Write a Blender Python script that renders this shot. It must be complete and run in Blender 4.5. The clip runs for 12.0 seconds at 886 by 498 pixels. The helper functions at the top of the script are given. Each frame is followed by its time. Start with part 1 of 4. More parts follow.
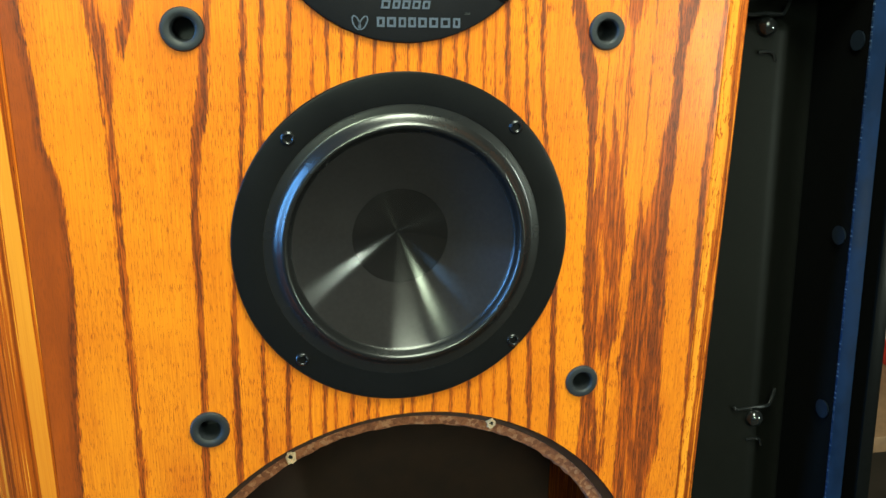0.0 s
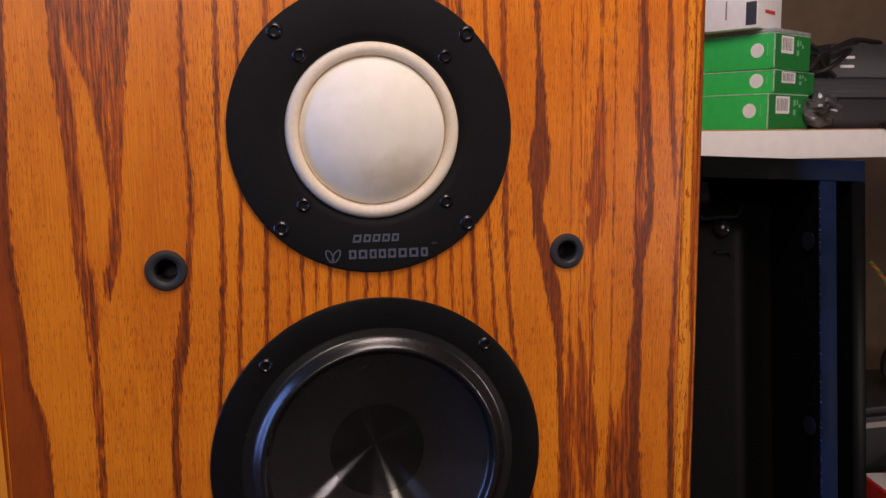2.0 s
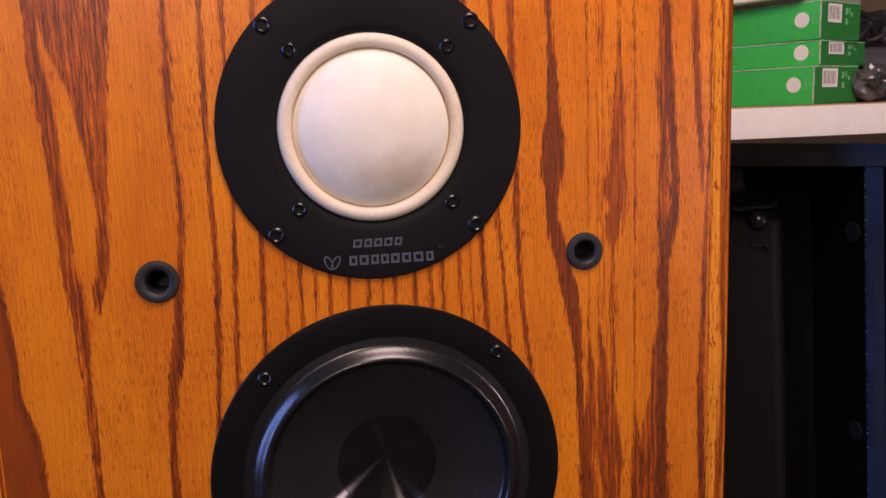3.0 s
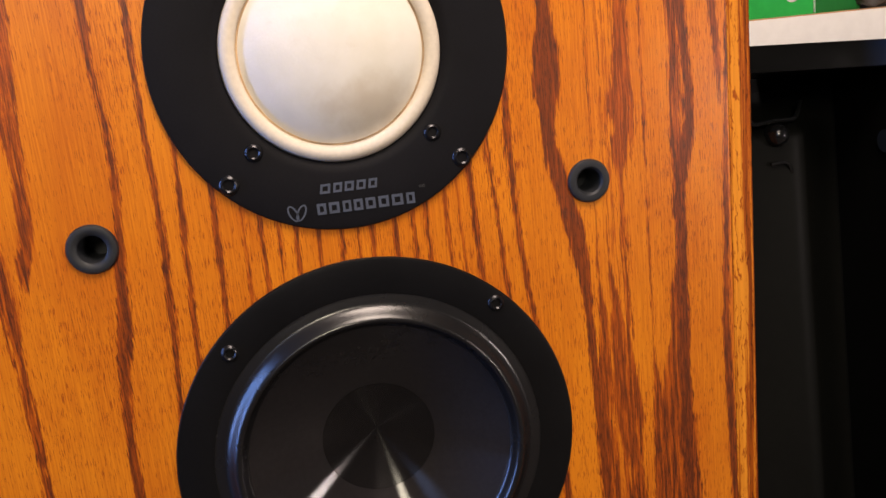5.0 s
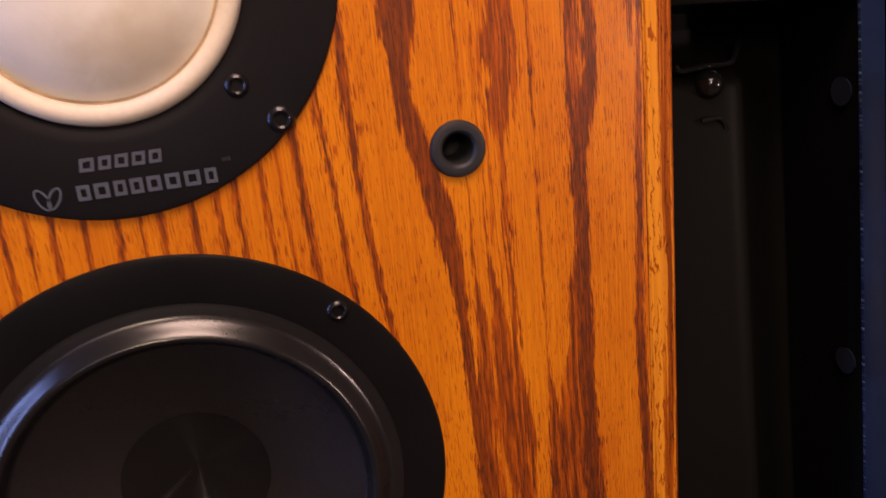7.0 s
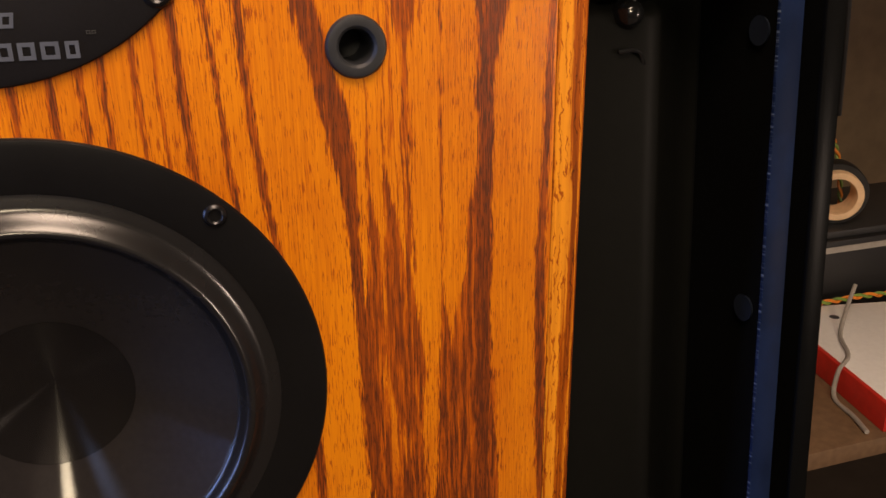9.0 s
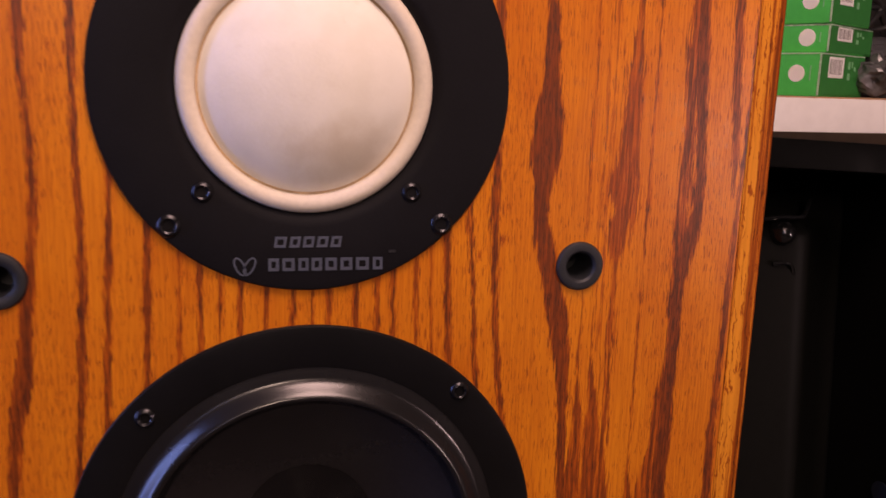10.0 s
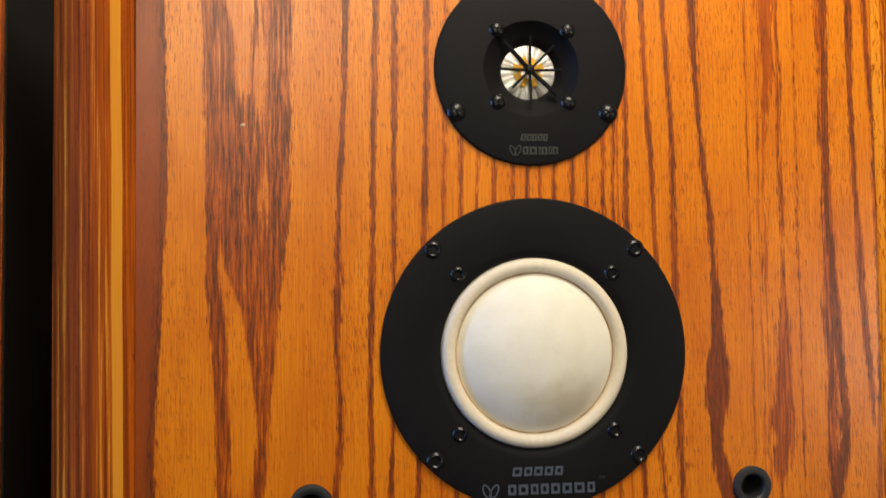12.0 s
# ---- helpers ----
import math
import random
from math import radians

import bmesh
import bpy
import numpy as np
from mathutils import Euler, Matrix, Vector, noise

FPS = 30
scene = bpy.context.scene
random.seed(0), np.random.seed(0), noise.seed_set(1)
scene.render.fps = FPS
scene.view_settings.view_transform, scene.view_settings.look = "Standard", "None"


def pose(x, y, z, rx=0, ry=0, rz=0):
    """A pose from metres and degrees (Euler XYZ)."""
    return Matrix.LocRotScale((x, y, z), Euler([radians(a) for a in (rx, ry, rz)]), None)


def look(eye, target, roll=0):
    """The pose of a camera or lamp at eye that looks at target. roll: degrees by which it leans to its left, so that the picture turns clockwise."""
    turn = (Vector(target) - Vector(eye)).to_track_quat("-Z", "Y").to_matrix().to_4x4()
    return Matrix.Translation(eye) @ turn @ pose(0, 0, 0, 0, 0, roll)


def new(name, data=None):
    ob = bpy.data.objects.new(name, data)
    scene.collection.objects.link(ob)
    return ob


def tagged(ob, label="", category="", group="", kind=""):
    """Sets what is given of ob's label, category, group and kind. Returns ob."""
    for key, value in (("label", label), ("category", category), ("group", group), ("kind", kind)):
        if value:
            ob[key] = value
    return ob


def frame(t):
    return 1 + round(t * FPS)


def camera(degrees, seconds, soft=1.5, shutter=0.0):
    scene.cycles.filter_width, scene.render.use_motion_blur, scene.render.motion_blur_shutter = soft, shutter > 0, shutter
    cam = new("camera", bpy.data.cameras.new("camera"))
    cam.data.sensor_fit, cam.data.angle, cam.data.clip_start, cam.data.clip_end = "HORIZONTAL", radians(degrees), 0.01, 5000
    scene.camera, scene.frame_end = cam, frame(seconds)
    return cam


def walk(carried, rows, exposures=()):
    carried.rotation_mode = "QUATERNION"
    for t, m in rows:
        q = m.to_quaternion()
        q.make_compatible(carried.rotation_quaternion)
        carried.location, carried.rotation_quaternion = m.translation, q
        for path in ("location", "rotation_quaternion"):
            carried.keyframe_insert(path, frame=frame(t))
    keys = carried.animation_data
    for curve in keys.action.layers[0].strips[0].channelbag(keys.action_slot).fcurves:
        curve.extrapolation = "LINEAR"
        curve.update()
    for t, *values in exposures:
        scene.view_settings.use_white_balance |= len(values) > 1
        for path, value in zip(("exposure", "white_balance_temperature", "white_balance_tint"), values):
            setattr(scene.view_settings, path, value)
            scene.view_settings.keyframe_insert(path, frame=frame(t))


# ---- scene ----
cam = camera(56.0, 12.0, shutter=0.25)
PATH = [
    (0, (-0.071, -0.418, 0.829), (0.34, 1.456, 0.262), 1.1),
    (0.5, (-0.071, -0.422, 0.84), (0.34, 1.453, 0.276), 1.1),
    (1, (-0.066, -0.422, 0.86), (0.351, 1.48, 0.405), 0.5),
    (1.5, (-0.066, -0.429, 0.87), (0.354, 1.501, 0.557), -0.1),
    (2, (-0.058, -0.43, 0.88), (0.363, 1.507, 0.611), -0.6),
    (2.5, (-0.045, -0.423, 0.884), (0.266, 1.529, 0.581), -1.4),
    (2.7, (-0.031, -0.415, 0.89), (0.27, 1.537, 0.579), -1.7),
    (4.3, (-0.035, -0.366, 0.878), (0.309, 1.562, 0.472), -5.2),
    (4.5, (-0.029, -0.356, 0.874), (0.295, 1.575, 0.468), -5.3),
    (5, (-0.023, -0.35, 0.874), (0.306, 1.574, 0.439), -5.9),
    (5.5, (-0.024, -0.349, 0.864), (0.338, 1.57, 0.433), -5.7),
    (6, (-0.009, -0.335, 0.851), (0.37, 1.56, 0.335), -3.3),
    (6.5, (0.018, -0.311, 0.881), (0.411, 1.585, 0.38), -4.8),
    (7, (0.038, -0.269, 0.867), (0.446, 1.599, 0.28), -5.8),
    (7.5, (0.054, -0.246, 0.849), (0.52, 1.579, 0.175), -5.5),
    (7.7, (0.056, -0.247, 0.843), (0.512, 1.565, 0.13), -5.2),
    (9.3, (0.042, -0.267, 0.847), (0.634, 1.523, 0.18), -0.1),
    (9.5, (0.021, -0.277, 0.866), (0.577, 1.561, 0.306), 0.2),
    (10, (-0.017, -0.302, 0.886), (0.408, 1.613, 0.493), 1.7),
    (10.5, (-0.046, -0.375, 0.887), (0.288, 1.581, 0.639), 1.5),
    (11, (-0.087, -0.397, 0.907), (0.194, 1.579, 0.78), 0.6),
    (11.5, (-0.082, -0.387, 0.912), (0.184, 1.595, 0.855), -0.1),
    (12, (-0.085, -0.39, 0.917), (0.125, 1.598, 0.996), -0.7),
]
EXPOSURES = [(0.0, 1.42, 5950, -20), (0.5, 1.42, 5800, -22), (1.0, 0.42, 6400, 14), (1.5, -0.32, 6400, 27), (2.5, -0.05, 6800, 38), (4.5, 0.1, 6700, 48), (5.0, 0.35, 6800, 24), (5.5, 0.4, 6800, 24), (6.0, 1.2, 6050, -13), (6.5, 0.62, 6500, 4), (7.0, 0.15, 7900, 46), (7.5, 0.07, 8600, 52), (9.5, 0.45, 7800, 22), (10.0, -0.17, 7600, 54), (10.5, 0.05, 7300, 46), (11.0, 0.43, 6700, 12), (11.5, 0.31, 6800, 11), (12.0, 0.01, 6900, 9)]
walk(cam, [(t, look(eye, target, roll)) for t, eye, target, roll in PATH], EXPOSURES)

# ---- light ----
world = bpy.data.worlds.new("world")
scene.world = world
world.use_nodes = True
wn = world.node_tree
sky = wn.nodes.new("ShaderNodeTexSky")
sky.sky_type, sky.sun_disc, sky.sun_elevation, sky.sun_rotation = "NISHITA", False, radians(35), radians(250)
wn.links.new(sky.outputs[0], wn.nodes["Background"].inputs[0])
wn.nodes["Background"].inputs[1].default_value = 0.1


def area_lamp(name, eye, target, sx, sy, watts, colour):
    d = bpy.data.lights.new(name, "AREA")
    d.shape, d.size, d.size_y, d.energy, d.color = "RECTANGLE", sx, sy, watts, colour
    ob = new(name, d)
    ob.matrix_world = look(eye, target)
    return ob


def bulb_light(name, place, watts, colour, radius):
    d = bpy.data.lights.new(name, "POINT")
    d.energy, d.color, d.shadow_soft_size = watts, colour, radius
    ob = new(name, d)
    ob.location = place
    return ob


# daylight in three windows' openings behind and left of the camera; a globe lamp above, a slim lamp at the right
area_lamp("window_daylight", (-0.47, -2.62, 2.00), (-0.1, 0.0, 0.8), 0.26, 0.66, 17, (1.0, 0.97, 0.72))
area_lamp("window_daylight", (-1.32, -2.62, 1.58), (-0.1, 0.0, 0.8), 0.30, 0.62, 1.2, (0.22, 0.46, 1.0))
area_lamp("window_daylight", (-2.02, -0.36, 1.12), (0.0, 0.0, 0.75), 0.34, 1.60, 20, (0.12, 0.36, 1.0))
PENDANT = (0.08, -0.36, 1.46)
bulb_light("globe_light", PENDANT, 19, (1.0, 0.90, 0.74), 0.19)
SLIM = (1.45, -1.33, 0.76)
area_lamp("slim_lamp_light", SLIM, (0.0, 0.0, 0.72), 0.04, 0.22, 6, (1.0, 0.94, 0.84))


# ---- node helpers ----
class Graph:
    def __init__(self, name):
        self.m = bpy.data.materials.new(name)
        self.m.use_nodes = True
        self.t = self.m.node_tree
        self.b = self.t.nodes["Principled BSDF"]
        self.xyz = None

    def put(self, socket, v):
        if isinstance(v, (int, float)):
            socket.default_value = v
        elif isinstance(v, tuple):
            socket.default_value = (*v, 1.0) if len(socket.default_value) == 4 else v
        else:
            self.t.links.new(v, socket)

    def math(self, op, a, b=0.0, c=0.0):
        n = self.t.nodes.new("ShaderNodeMath")
        n.operation = op
        for s, v in zip(n.inputs, (a, b, c)):
            self.put(s, v)
        return n.outputs[0]

    def add(self, a, b): return self.math("ADD", a, b)
    def sub(self, a, b): return self.math("SUBTRACT", a, b)
    def mul(self, a, b): return self.math("MULTIPLY", a, b)
    def maxi(self, a, b): return self.math("MAXIMUM", a, b)
    def absv(self, a): return self.math("ABSOLUTE", a)

    def step(self, v, a, b, lo=0.0, hi=1.0):
        n = self.t.nodes.new("ShaderNodeMapRange")
        n.interpolation_type = "SMOOTHSTEP"
        for k, q in ((0, v), (1, a), (2, b), (3, lo), (4, hi)):
            self.put(n.inputs[k], q)
        return n.outputs[0]

    def coords(self):
        if self.xyz is None:
            c = self.t.nodes.new("ShaderNodeTexCoord")
            s = self.t.nodes.new("ShaderNodeSeparateXYZ")
            self.t.links.new(c.outputs["Object"], s.inputs[0])
            self.xyz = (c.outputs["Object"], *s.outputs)
        return self.xyz

    def vec(self, x, y, z):
        n = self.t.nodes.new("ShaderNodeCombineXYZ")
        for s, v in zip(n.inputs, (x, y, z)):
            self.put(s, v)
        return n.outputs[0]

    def noise(self, vector, scale=1.0, detail=3.0, rough=0.55):
        n = self.t.nodes.new("ShaderNodeTexNoise")
        self.put(n.inputs["Vector"], vector)
        n.inputs["Scale"].default_value, n.inputs["Detail"].default_value, n.inputs["Roughness"].default_value = scale, detail, rough
        return n.outputs[0]

    def mix(self, f, a, b):
        n = self.t.nodes.new("ShaderNodeMix")
        n.data_type = "RGBA"
        for k, v in ((0, f), (6, a), (7, b)):
            self.put(n.inputs[k], v)
        return n.outputs[2]

    def ramp(self, f, stops):
        n = self.t.nodes.new("ShaderNodeValToRGB")
        self.put(n.inputs[0], f)
        while len(n.color_ramp.elements) < len(stops):
            n.color_ramp.elements.new(0.5)
        for e, (p, c) in zip(n.color_ramp.elements, stops):
            e.position, e.color = p, (*c, 1.0)
        return n.outputs[0]

    def bump(self, h, strength, distance):
        n = self.t.nodes.new("ShaderNodeBump")
        n.inputs["Strength"].default_value, n.inputs["Distance"].default_value = strength, distance
        self.put(n.inputs["Height"], h)
        self.t.links.new(n.outputs[0], self.b.inputs["Normal"])

    def finish(self, colour, rough, metal=0.0, coat=0.0, coat_rough=0.2, spec=0.5):
        for k, v in (("Base Color", colour), ("Roughness", rough), ("Metallic", metal), ("Coat Weight", coat), ("Coat Roughness", coat_rough), ("Specular IOR Level", spec)):
            self.put(self.b.inputs[k], v)
        return self.m


def plain(name, colour, rough, metal=0.0, grain=250.0, spread=0.12, relief=0.0, spec=0.5, smudge=0.08, coat=0.0):
    """A surface with fine grain, broad stains and uneven gloss."""
    g = Graph(name)
    p = g.coords()[0]
    fine, broad = g.noise(p, grain, 4.0), g.noise(p, grain / 14.0, 3.0)
    tone = g.add(g.mul(fine, 0.6), g.mul(broad, 0.4))
    dark, light = tuple(c * (1 - spread) for c in colour), tuple(min(1.0, c * (1 + spread)) for c in colour)
    if relief:
        g.bump(fine, 0.5, relief)
    return g.finish(g.mix(g.step(tone, 0.3, 0.7), dark, light), g.add(rough - smudge / 2, g.mul(broad, smudge)), metal, coat, 0.15, spec)


# ---- oak ----
OAK = [(0.0, (0.80, 0.246, 0.010)), (0.26, (0.52, 0.098, 0.005)), (0.60, (0.275, 0.050, 0.004)), (1.0, (0.095, 0.0175, 0.0025))]


def oak_veneer():
    """Flat-sawn oak veneer: straight lines in the middle, cathedral figure at both sides."""
    g = Graph("oak_veneer")
    p, x, y, z = g.coords()
    quick = g.sub(g.noise(g.vec(g.mul(x, 120.0), 3.0, g.mul(z, 38.0)), 1.0, 3.0), 0.5)
    jag = g.sub(g.noise(g.vec(g.add(g.mul(x, 900.0), g.mul(quick, 3.0)), 7.0, g.mul(z, 34.0)), 1.0, 3.0, 0.6), 0.5)
    strand = g.step(g.noise(g.vec(g.add(g.mul(x, 830.0), g.mul(quick, 2.5)), 2.0, g.mul(z, 34.0)), 1.0, 3.0, 0.58), 0.41, 0.57)
    hair = g.step(g.noise(g.vec(g.mul(x, 1700.0), 6.0, g.mul(z, 60.0)), 1.0, 2.0, 0.5), 0.40, 0.60)
    worn = g.step(g.noise(g.vec(g.mul(x, 110.0), 15.0, g.mul(z, 26.0)), 1.0, 3.0), 0.30, 0.60)
    comb = g.noise(g.vec(g.add(g.mul(x, 2500.0), g.mul(quick, 2.5)), 0.0, g.mul(z, 165.0)), 1.0, 2.0, 0.5)
    height = g.mul(g.sub(g.add(z, g.mul(jag, 0.012)), 0.45), 1.0 / 0.75)
    at = g.add(x, g.mul(quick, 0.0012))
    rags = {f: g.add(g.mul(jag, f * 1.6), g.mul(g.sub(comb, 0.5), 0.0044)) for f in (0.0022, 0.0045, 0.0080)}

    def figure(feather, *keys, soft=0.0007, inset=0.0002, deep=1.0):
        """How far inside a dark figure a place lies; keys are (height, left edge, right edge) in millimetres from the top down."""
        stops = [((h / 1000 - 0.45) / 0.75, ((a + b) / 1000 + 0.5, (b - a) / 100, inset)) for h, a, b in reversed(keys)]
        n = g.t.nodes.new("ShaderNodeSeparateColor")
        g.put(n.inputs[0], g.ramp(height, stops))
        centre, half = g.mul(g.sub(n.outputs[0], 0.5), 0.5), g.mul(n.outputs[1], 0.05)
        inside = g.sub(half, g.absv(g.sub(at, centre)))
        edge = g.add(g.sub(inside, n.outputs[2]), rags[feather])
        return g.mul(g.step(edge, -soft, soft), g.step(half, 0.0002, 0.0006, 0.0, deep))

    def later(*given, **more):
        return lambda: figure(*given, **more)

    def total(*layers):
        out = layers[0]()
        for layer in layers[1:]:
            out = g.maxi(out, layer())
        return out

    # straight lines over the middle: their places at three heights, and how dark they are
    fine = []
    for top, mid, low, wide, deep in (
            (-52, -57, -64, 1.5, 1.0), (-43, -46, -52, 0.9, 0.6), (-35, -39, -44, 1.1, 0.9), (-27, -32, -38, 0.9, 0.8), (-19, -25, -29, 1.2, 0.9),
            (-10, -16, -20, 1.0, 0.9), (-3, -6, -15, 1.1, 1.0), (3, 1, -1, 1.0, 0.9), (10, 7, 5, 1.2, 1.0), (19, 17, 17, 1.3, 1.0),
            (26, 25, 27, 1.0, 0.9), (34, 31, 37, 1.1, 1.0), (39, 40, 44, 0.9, 0.8), (41, 46, 52, 0.7, 0.5)):
        keys = [(h, q - wide, q + wide) for h, q in ((1060, top + 2), (962, top), (803, mid), (611, low), (520, low - 2))]
        fine.append(later(0.0022, *keys, deep=deep))
    # long lines beside the middle, left then right
    lines = []
    lines.append(later(0.0022, (1050, -90.5, -87), (1000, -91, -88.5), (970, -93, -90), (944, -94, -91.5), (918, -94.5, -91), (904, -96, -91.5), (885, -95, -92.5), (863, -93.5, -91), (845, -94, -91), (822, -96, -92.5), (806, -99, -94.5), (790, -100.5, -95.5), (779, -103, -96), (757, -106, -101), (735, -107, -103.5), (719, -108.5, -104), (690, -108, -104), (640, -108.5, -105), (610, -110, -106), (576, -111, -107)))
    lines.append(later(0.0022, (1050, -76, -73), (983, -78, -74.5), (944, -78, -75.5), (917, -79, -75.5), (890, -79.5, -77), (863, -79.5, -77), (837, -79.5, -76.5), (806, -80, -77), (777, -82, -79), (748, -83.5, -81), (689, -90, -88), (642, -92.5, -88), (592, -93, -89)))
    lines.append(later(0.0022, (1050, -67, -64), (983, -68, -65), (943, -68, -65.5), (849, -69, -67), (820, -71, -68), (776, -73, -70.5), (651, -77, -75), (590, -78, -75)))
    lines.append(later(0.0022, (998, 44.5, 47), (943, 44, 47), (829, 50, 53), (784, 52, 54.5), (641, 58, 61), (602, 61, 63.5)))
    lines.append(later(0.0022, (1053, 53, 56), (1011, 55, 57.5), (970, 57, 60), (943, 58, 60.5), (835, 59, 61.5), (814, 61, 63), (774, 63.5, 65.5), (647, 70, 73), (619, 71, 75), (601, 72.5, 75.5)))
    lines.append(later(0.0022, (1054, 64, 67), (998, 67, 69.5), (970, 67.5, 70.5), (930, 67, 71), (860, 69, 71.5), (843, 68, 72), (813, 69.5, 72), (789, 70.5, 73.5), (760, 74, 76.5), (687, 84, 86.5), (663, 83, 87), (629, 85, 88.5), (592, 86, 91)))
    lines.append(later(0.0022, (1056, 160, 164), (1000, 160.5, 163.5), (970, 161, 164), (944, 162, 165.5), (914, 163, 167), (885, 165, 169), (858, 168, 170.5), (840, 169, 169.4)))
    lines.append(later(0.0022, (1056, 169, 172), (1027, 170, 173), (999, 172, 174), (885, 172.5, 174), (808, 170, 172.5), (776, 169, 172), (742, 168, 172), (710, 168, 172.5), (676, 169.5, 174), (603, 172, 175), (564, 173.5, 176)))
    lines.append(later(0.0080, (1055, 114, 124), (1026, 115, 121.5), (1005, 115, 119), (984, 115, 116), deep=0.6))
    # the broad figures: a strong wavering line, two pointed figures at the right, one forked figure at the left
    wave = figure(0.0045, (1054, 78, 83), (1026, 79, 83), (998, 81, 84), (970, 83, 86), (944, 86, 89.5), (915, 87, 91), (901, 86.5, 92.5), (887, 86.5, 93.5), (874, 84, 95.5), (860, 83, 95), (848, 84.5, 93), (838, 85.5, 91), (828, 86, 94), (812, 89, 97), (797, 93, 102), (781, 95, 103), (764, 99, 104), (744, 99.5, 104), (712, 101, 106), (662, 102, 108), (630, 106, 111), (589, 113, 117), (568, 112, 119), (540, 113, 119))
    rise = figure(0.0022, (1055, 146, 151), (1027, 147, 150), (956, 146, 149.5), (928, 147.5, 151), (900, 148.5, 153.5), (872, 150, 155), (855, 152, 156), (840, 152.5, 156.5), (829, 149, 156), (815, 146, 153), (800, 145.5, 150.5), (774, 145, 151))
    comb_a = figure(0.0080, (912, 123, 125), (898, 121, 127), (886, 119.5, 127), (871, 119, 127.5), (857, 118, 128), (848, 114.5, 128.5), (837, 118, 128), (826, 115.5, 125.5), (818, 119, 122))
    spear = total(
        later(0.0080, (779, 112, 113), (765, 111, 116), (750, 110.5, 119), (738, 107, 121), (727, 102, 123.5), (712, 101, 126), (698, 101.5, 126.5), (680, 103, 124.5), (662, 107.5, 124), (646, 111, 126), (637, 113, 122), (628, 116, 117.5), (612, 119, 120)),
        later(0.0022, (768, 107, 108), (758, 106, 110), (747, 106, 111.5), (735, 105, 113)))
    spear = g.mul(spear, g.sub(1.0, g.mul(figure(0.0045, (698, 110.5, 112), (685, 111, 115), (668, 112, 115), (655, 113, 114)), 0.8)))
    torch = total(
        later(0.0080, (774, 145, 151), (760, 142, 150.5), (747, 141.5, 147.5), (736, 141, 148.5), (724, 138, 149), (710, 135.5, 150), (704, 131, 150), (692, 130, 151), (677, 130.5, 152.5), (660, 130.5, 155), (642, 128, 154.5), (628, 127, 156), (613, 129.5, 156), (586, 135.5, 159), (567, 137, 157), (548, 138.5, 153.5), (520, 140, 152)),
        later(0.0022, (726, 132, 133), (711, 131.5, 136), (700, 130, 138)))
    slit = total(later(0.0022, (622, 138, 139), (612, 138.5, 142), (594, 139, 142), (586, 140, 141)), later(0.0022, (682, 142, 142.6), (672, 142, 144.5), (658, 142.6, 144.4), (652, 143.4, 144)))
    torch = g.mul(torch, g.sub(1.0, g.mul(slit, 0.8)))
    fork = figure(0.0045, (1060, -155, -114), (1022, -154, -113), (983, -153, -114), (944, -152.5, -115.5), (918, -153, -118.5), (892, -151.5, -121.5), (866, -149, -123.5), (840, -148.5, -125), (823, -149, -126.5), (812, -147.5, -130), (803, -146.5, -133.5), (795, -145.5, -136.5), (787, -144.5, -138), (779, -144, -140))
    tongue = total(
        later(0.0045, (1060, -146, -129), (1049, -145, -130), (1035, -141, -132), (1009, -138.5, -132), (1004, -137, -134), (998, -136, -135)),
        later(0.0045, (1037, -129, -127), (1022, -131, -125), (1009, -132, -125), (996, -130, -126), (985, -128.5, -127.5)),
        later(0.0022, (980, -126, -125), (970, -127, -125), (958, -129, -124), (953, -126.5, -124), (945, -126, -125)),
        later(0.0022, (938, -147, -146), (925, -148, -144.5), (918, -147.5, -141.5), (905, -145, -136.5), (892, -144, -134.5), (879, -143.5, -133), (865, -142.5, -131), (851, -142.5, -129.5), (837, -142.5, -131), (826, -142.5, -132), (818, -141, -132), (814, -139, -135)))
    fork = g.mul(fork, g.sub(1.0, g.mul(tongue, 0.94)))
    # smooth brown band along the left edge, darker and porous along its inner border
    edge_keys = ((1048, -171), (970, -169.5), (918, -172), (880, -173.5), (840, -175.5), (822, -175), (800, -173), (776, -171.5), (762, -172), (750, -168), (738, -165.5), (708, -165), (690, -164.5), (658, -167), (625, -170), (574, -172))
    band = figure(0.0022, *[(h, -196, q) for h, q in edge_keys])
    border = g.mul(band, g.sub(1.0, figure(0.0045, *[(h, -196, q - 3.5) for h, q in edge_keys], soft=0.002)))

    dark = g.mul(total(*fine), g.mul(g.add(0.34, g.add(g.mul(strand, 0.28), g.mul(hair, 0.18))), g.add(0.60, g.mul(worn, 0.40))))
    dark = g.maxi(dark, g.mul(total(*lines), g.mul(g.add(0.36, g.add(g.mul(strand, 0.30), g.mul(hair, 0.16))), g.add(0.68, g.mul(worn, 0.32)))))
    dark = g.maxi(dark, g.mul(g.maxi(wave, rise), g.add(0.36, g.add(g.mul(strand, 0.22), g.add(g.mul(hair, 0.10), g.mul(worn, 0.10))))))
    dark = g.maxi(dark, g.mul(comb_a, g.add(0.12, g.add(g.mul(strand, 0.38), g.mul(hair, 0.14)))))
    dark = g.maxi(dark, g.mul(g.maxi(g.maxi(spear, torch), fork), g.add(0.06, g.add(g.mul(strand, 0.40), g.add(g.mul(hair, 0.22), g.mul(worn, 0.10))))))
    dark = g.maxi(dark, g.add(g.mul(band, g.add(0.41, g.mul(worn, 0.06))), g.mul(border, g.add(0.04, g.mul(strand, 0.18)))))
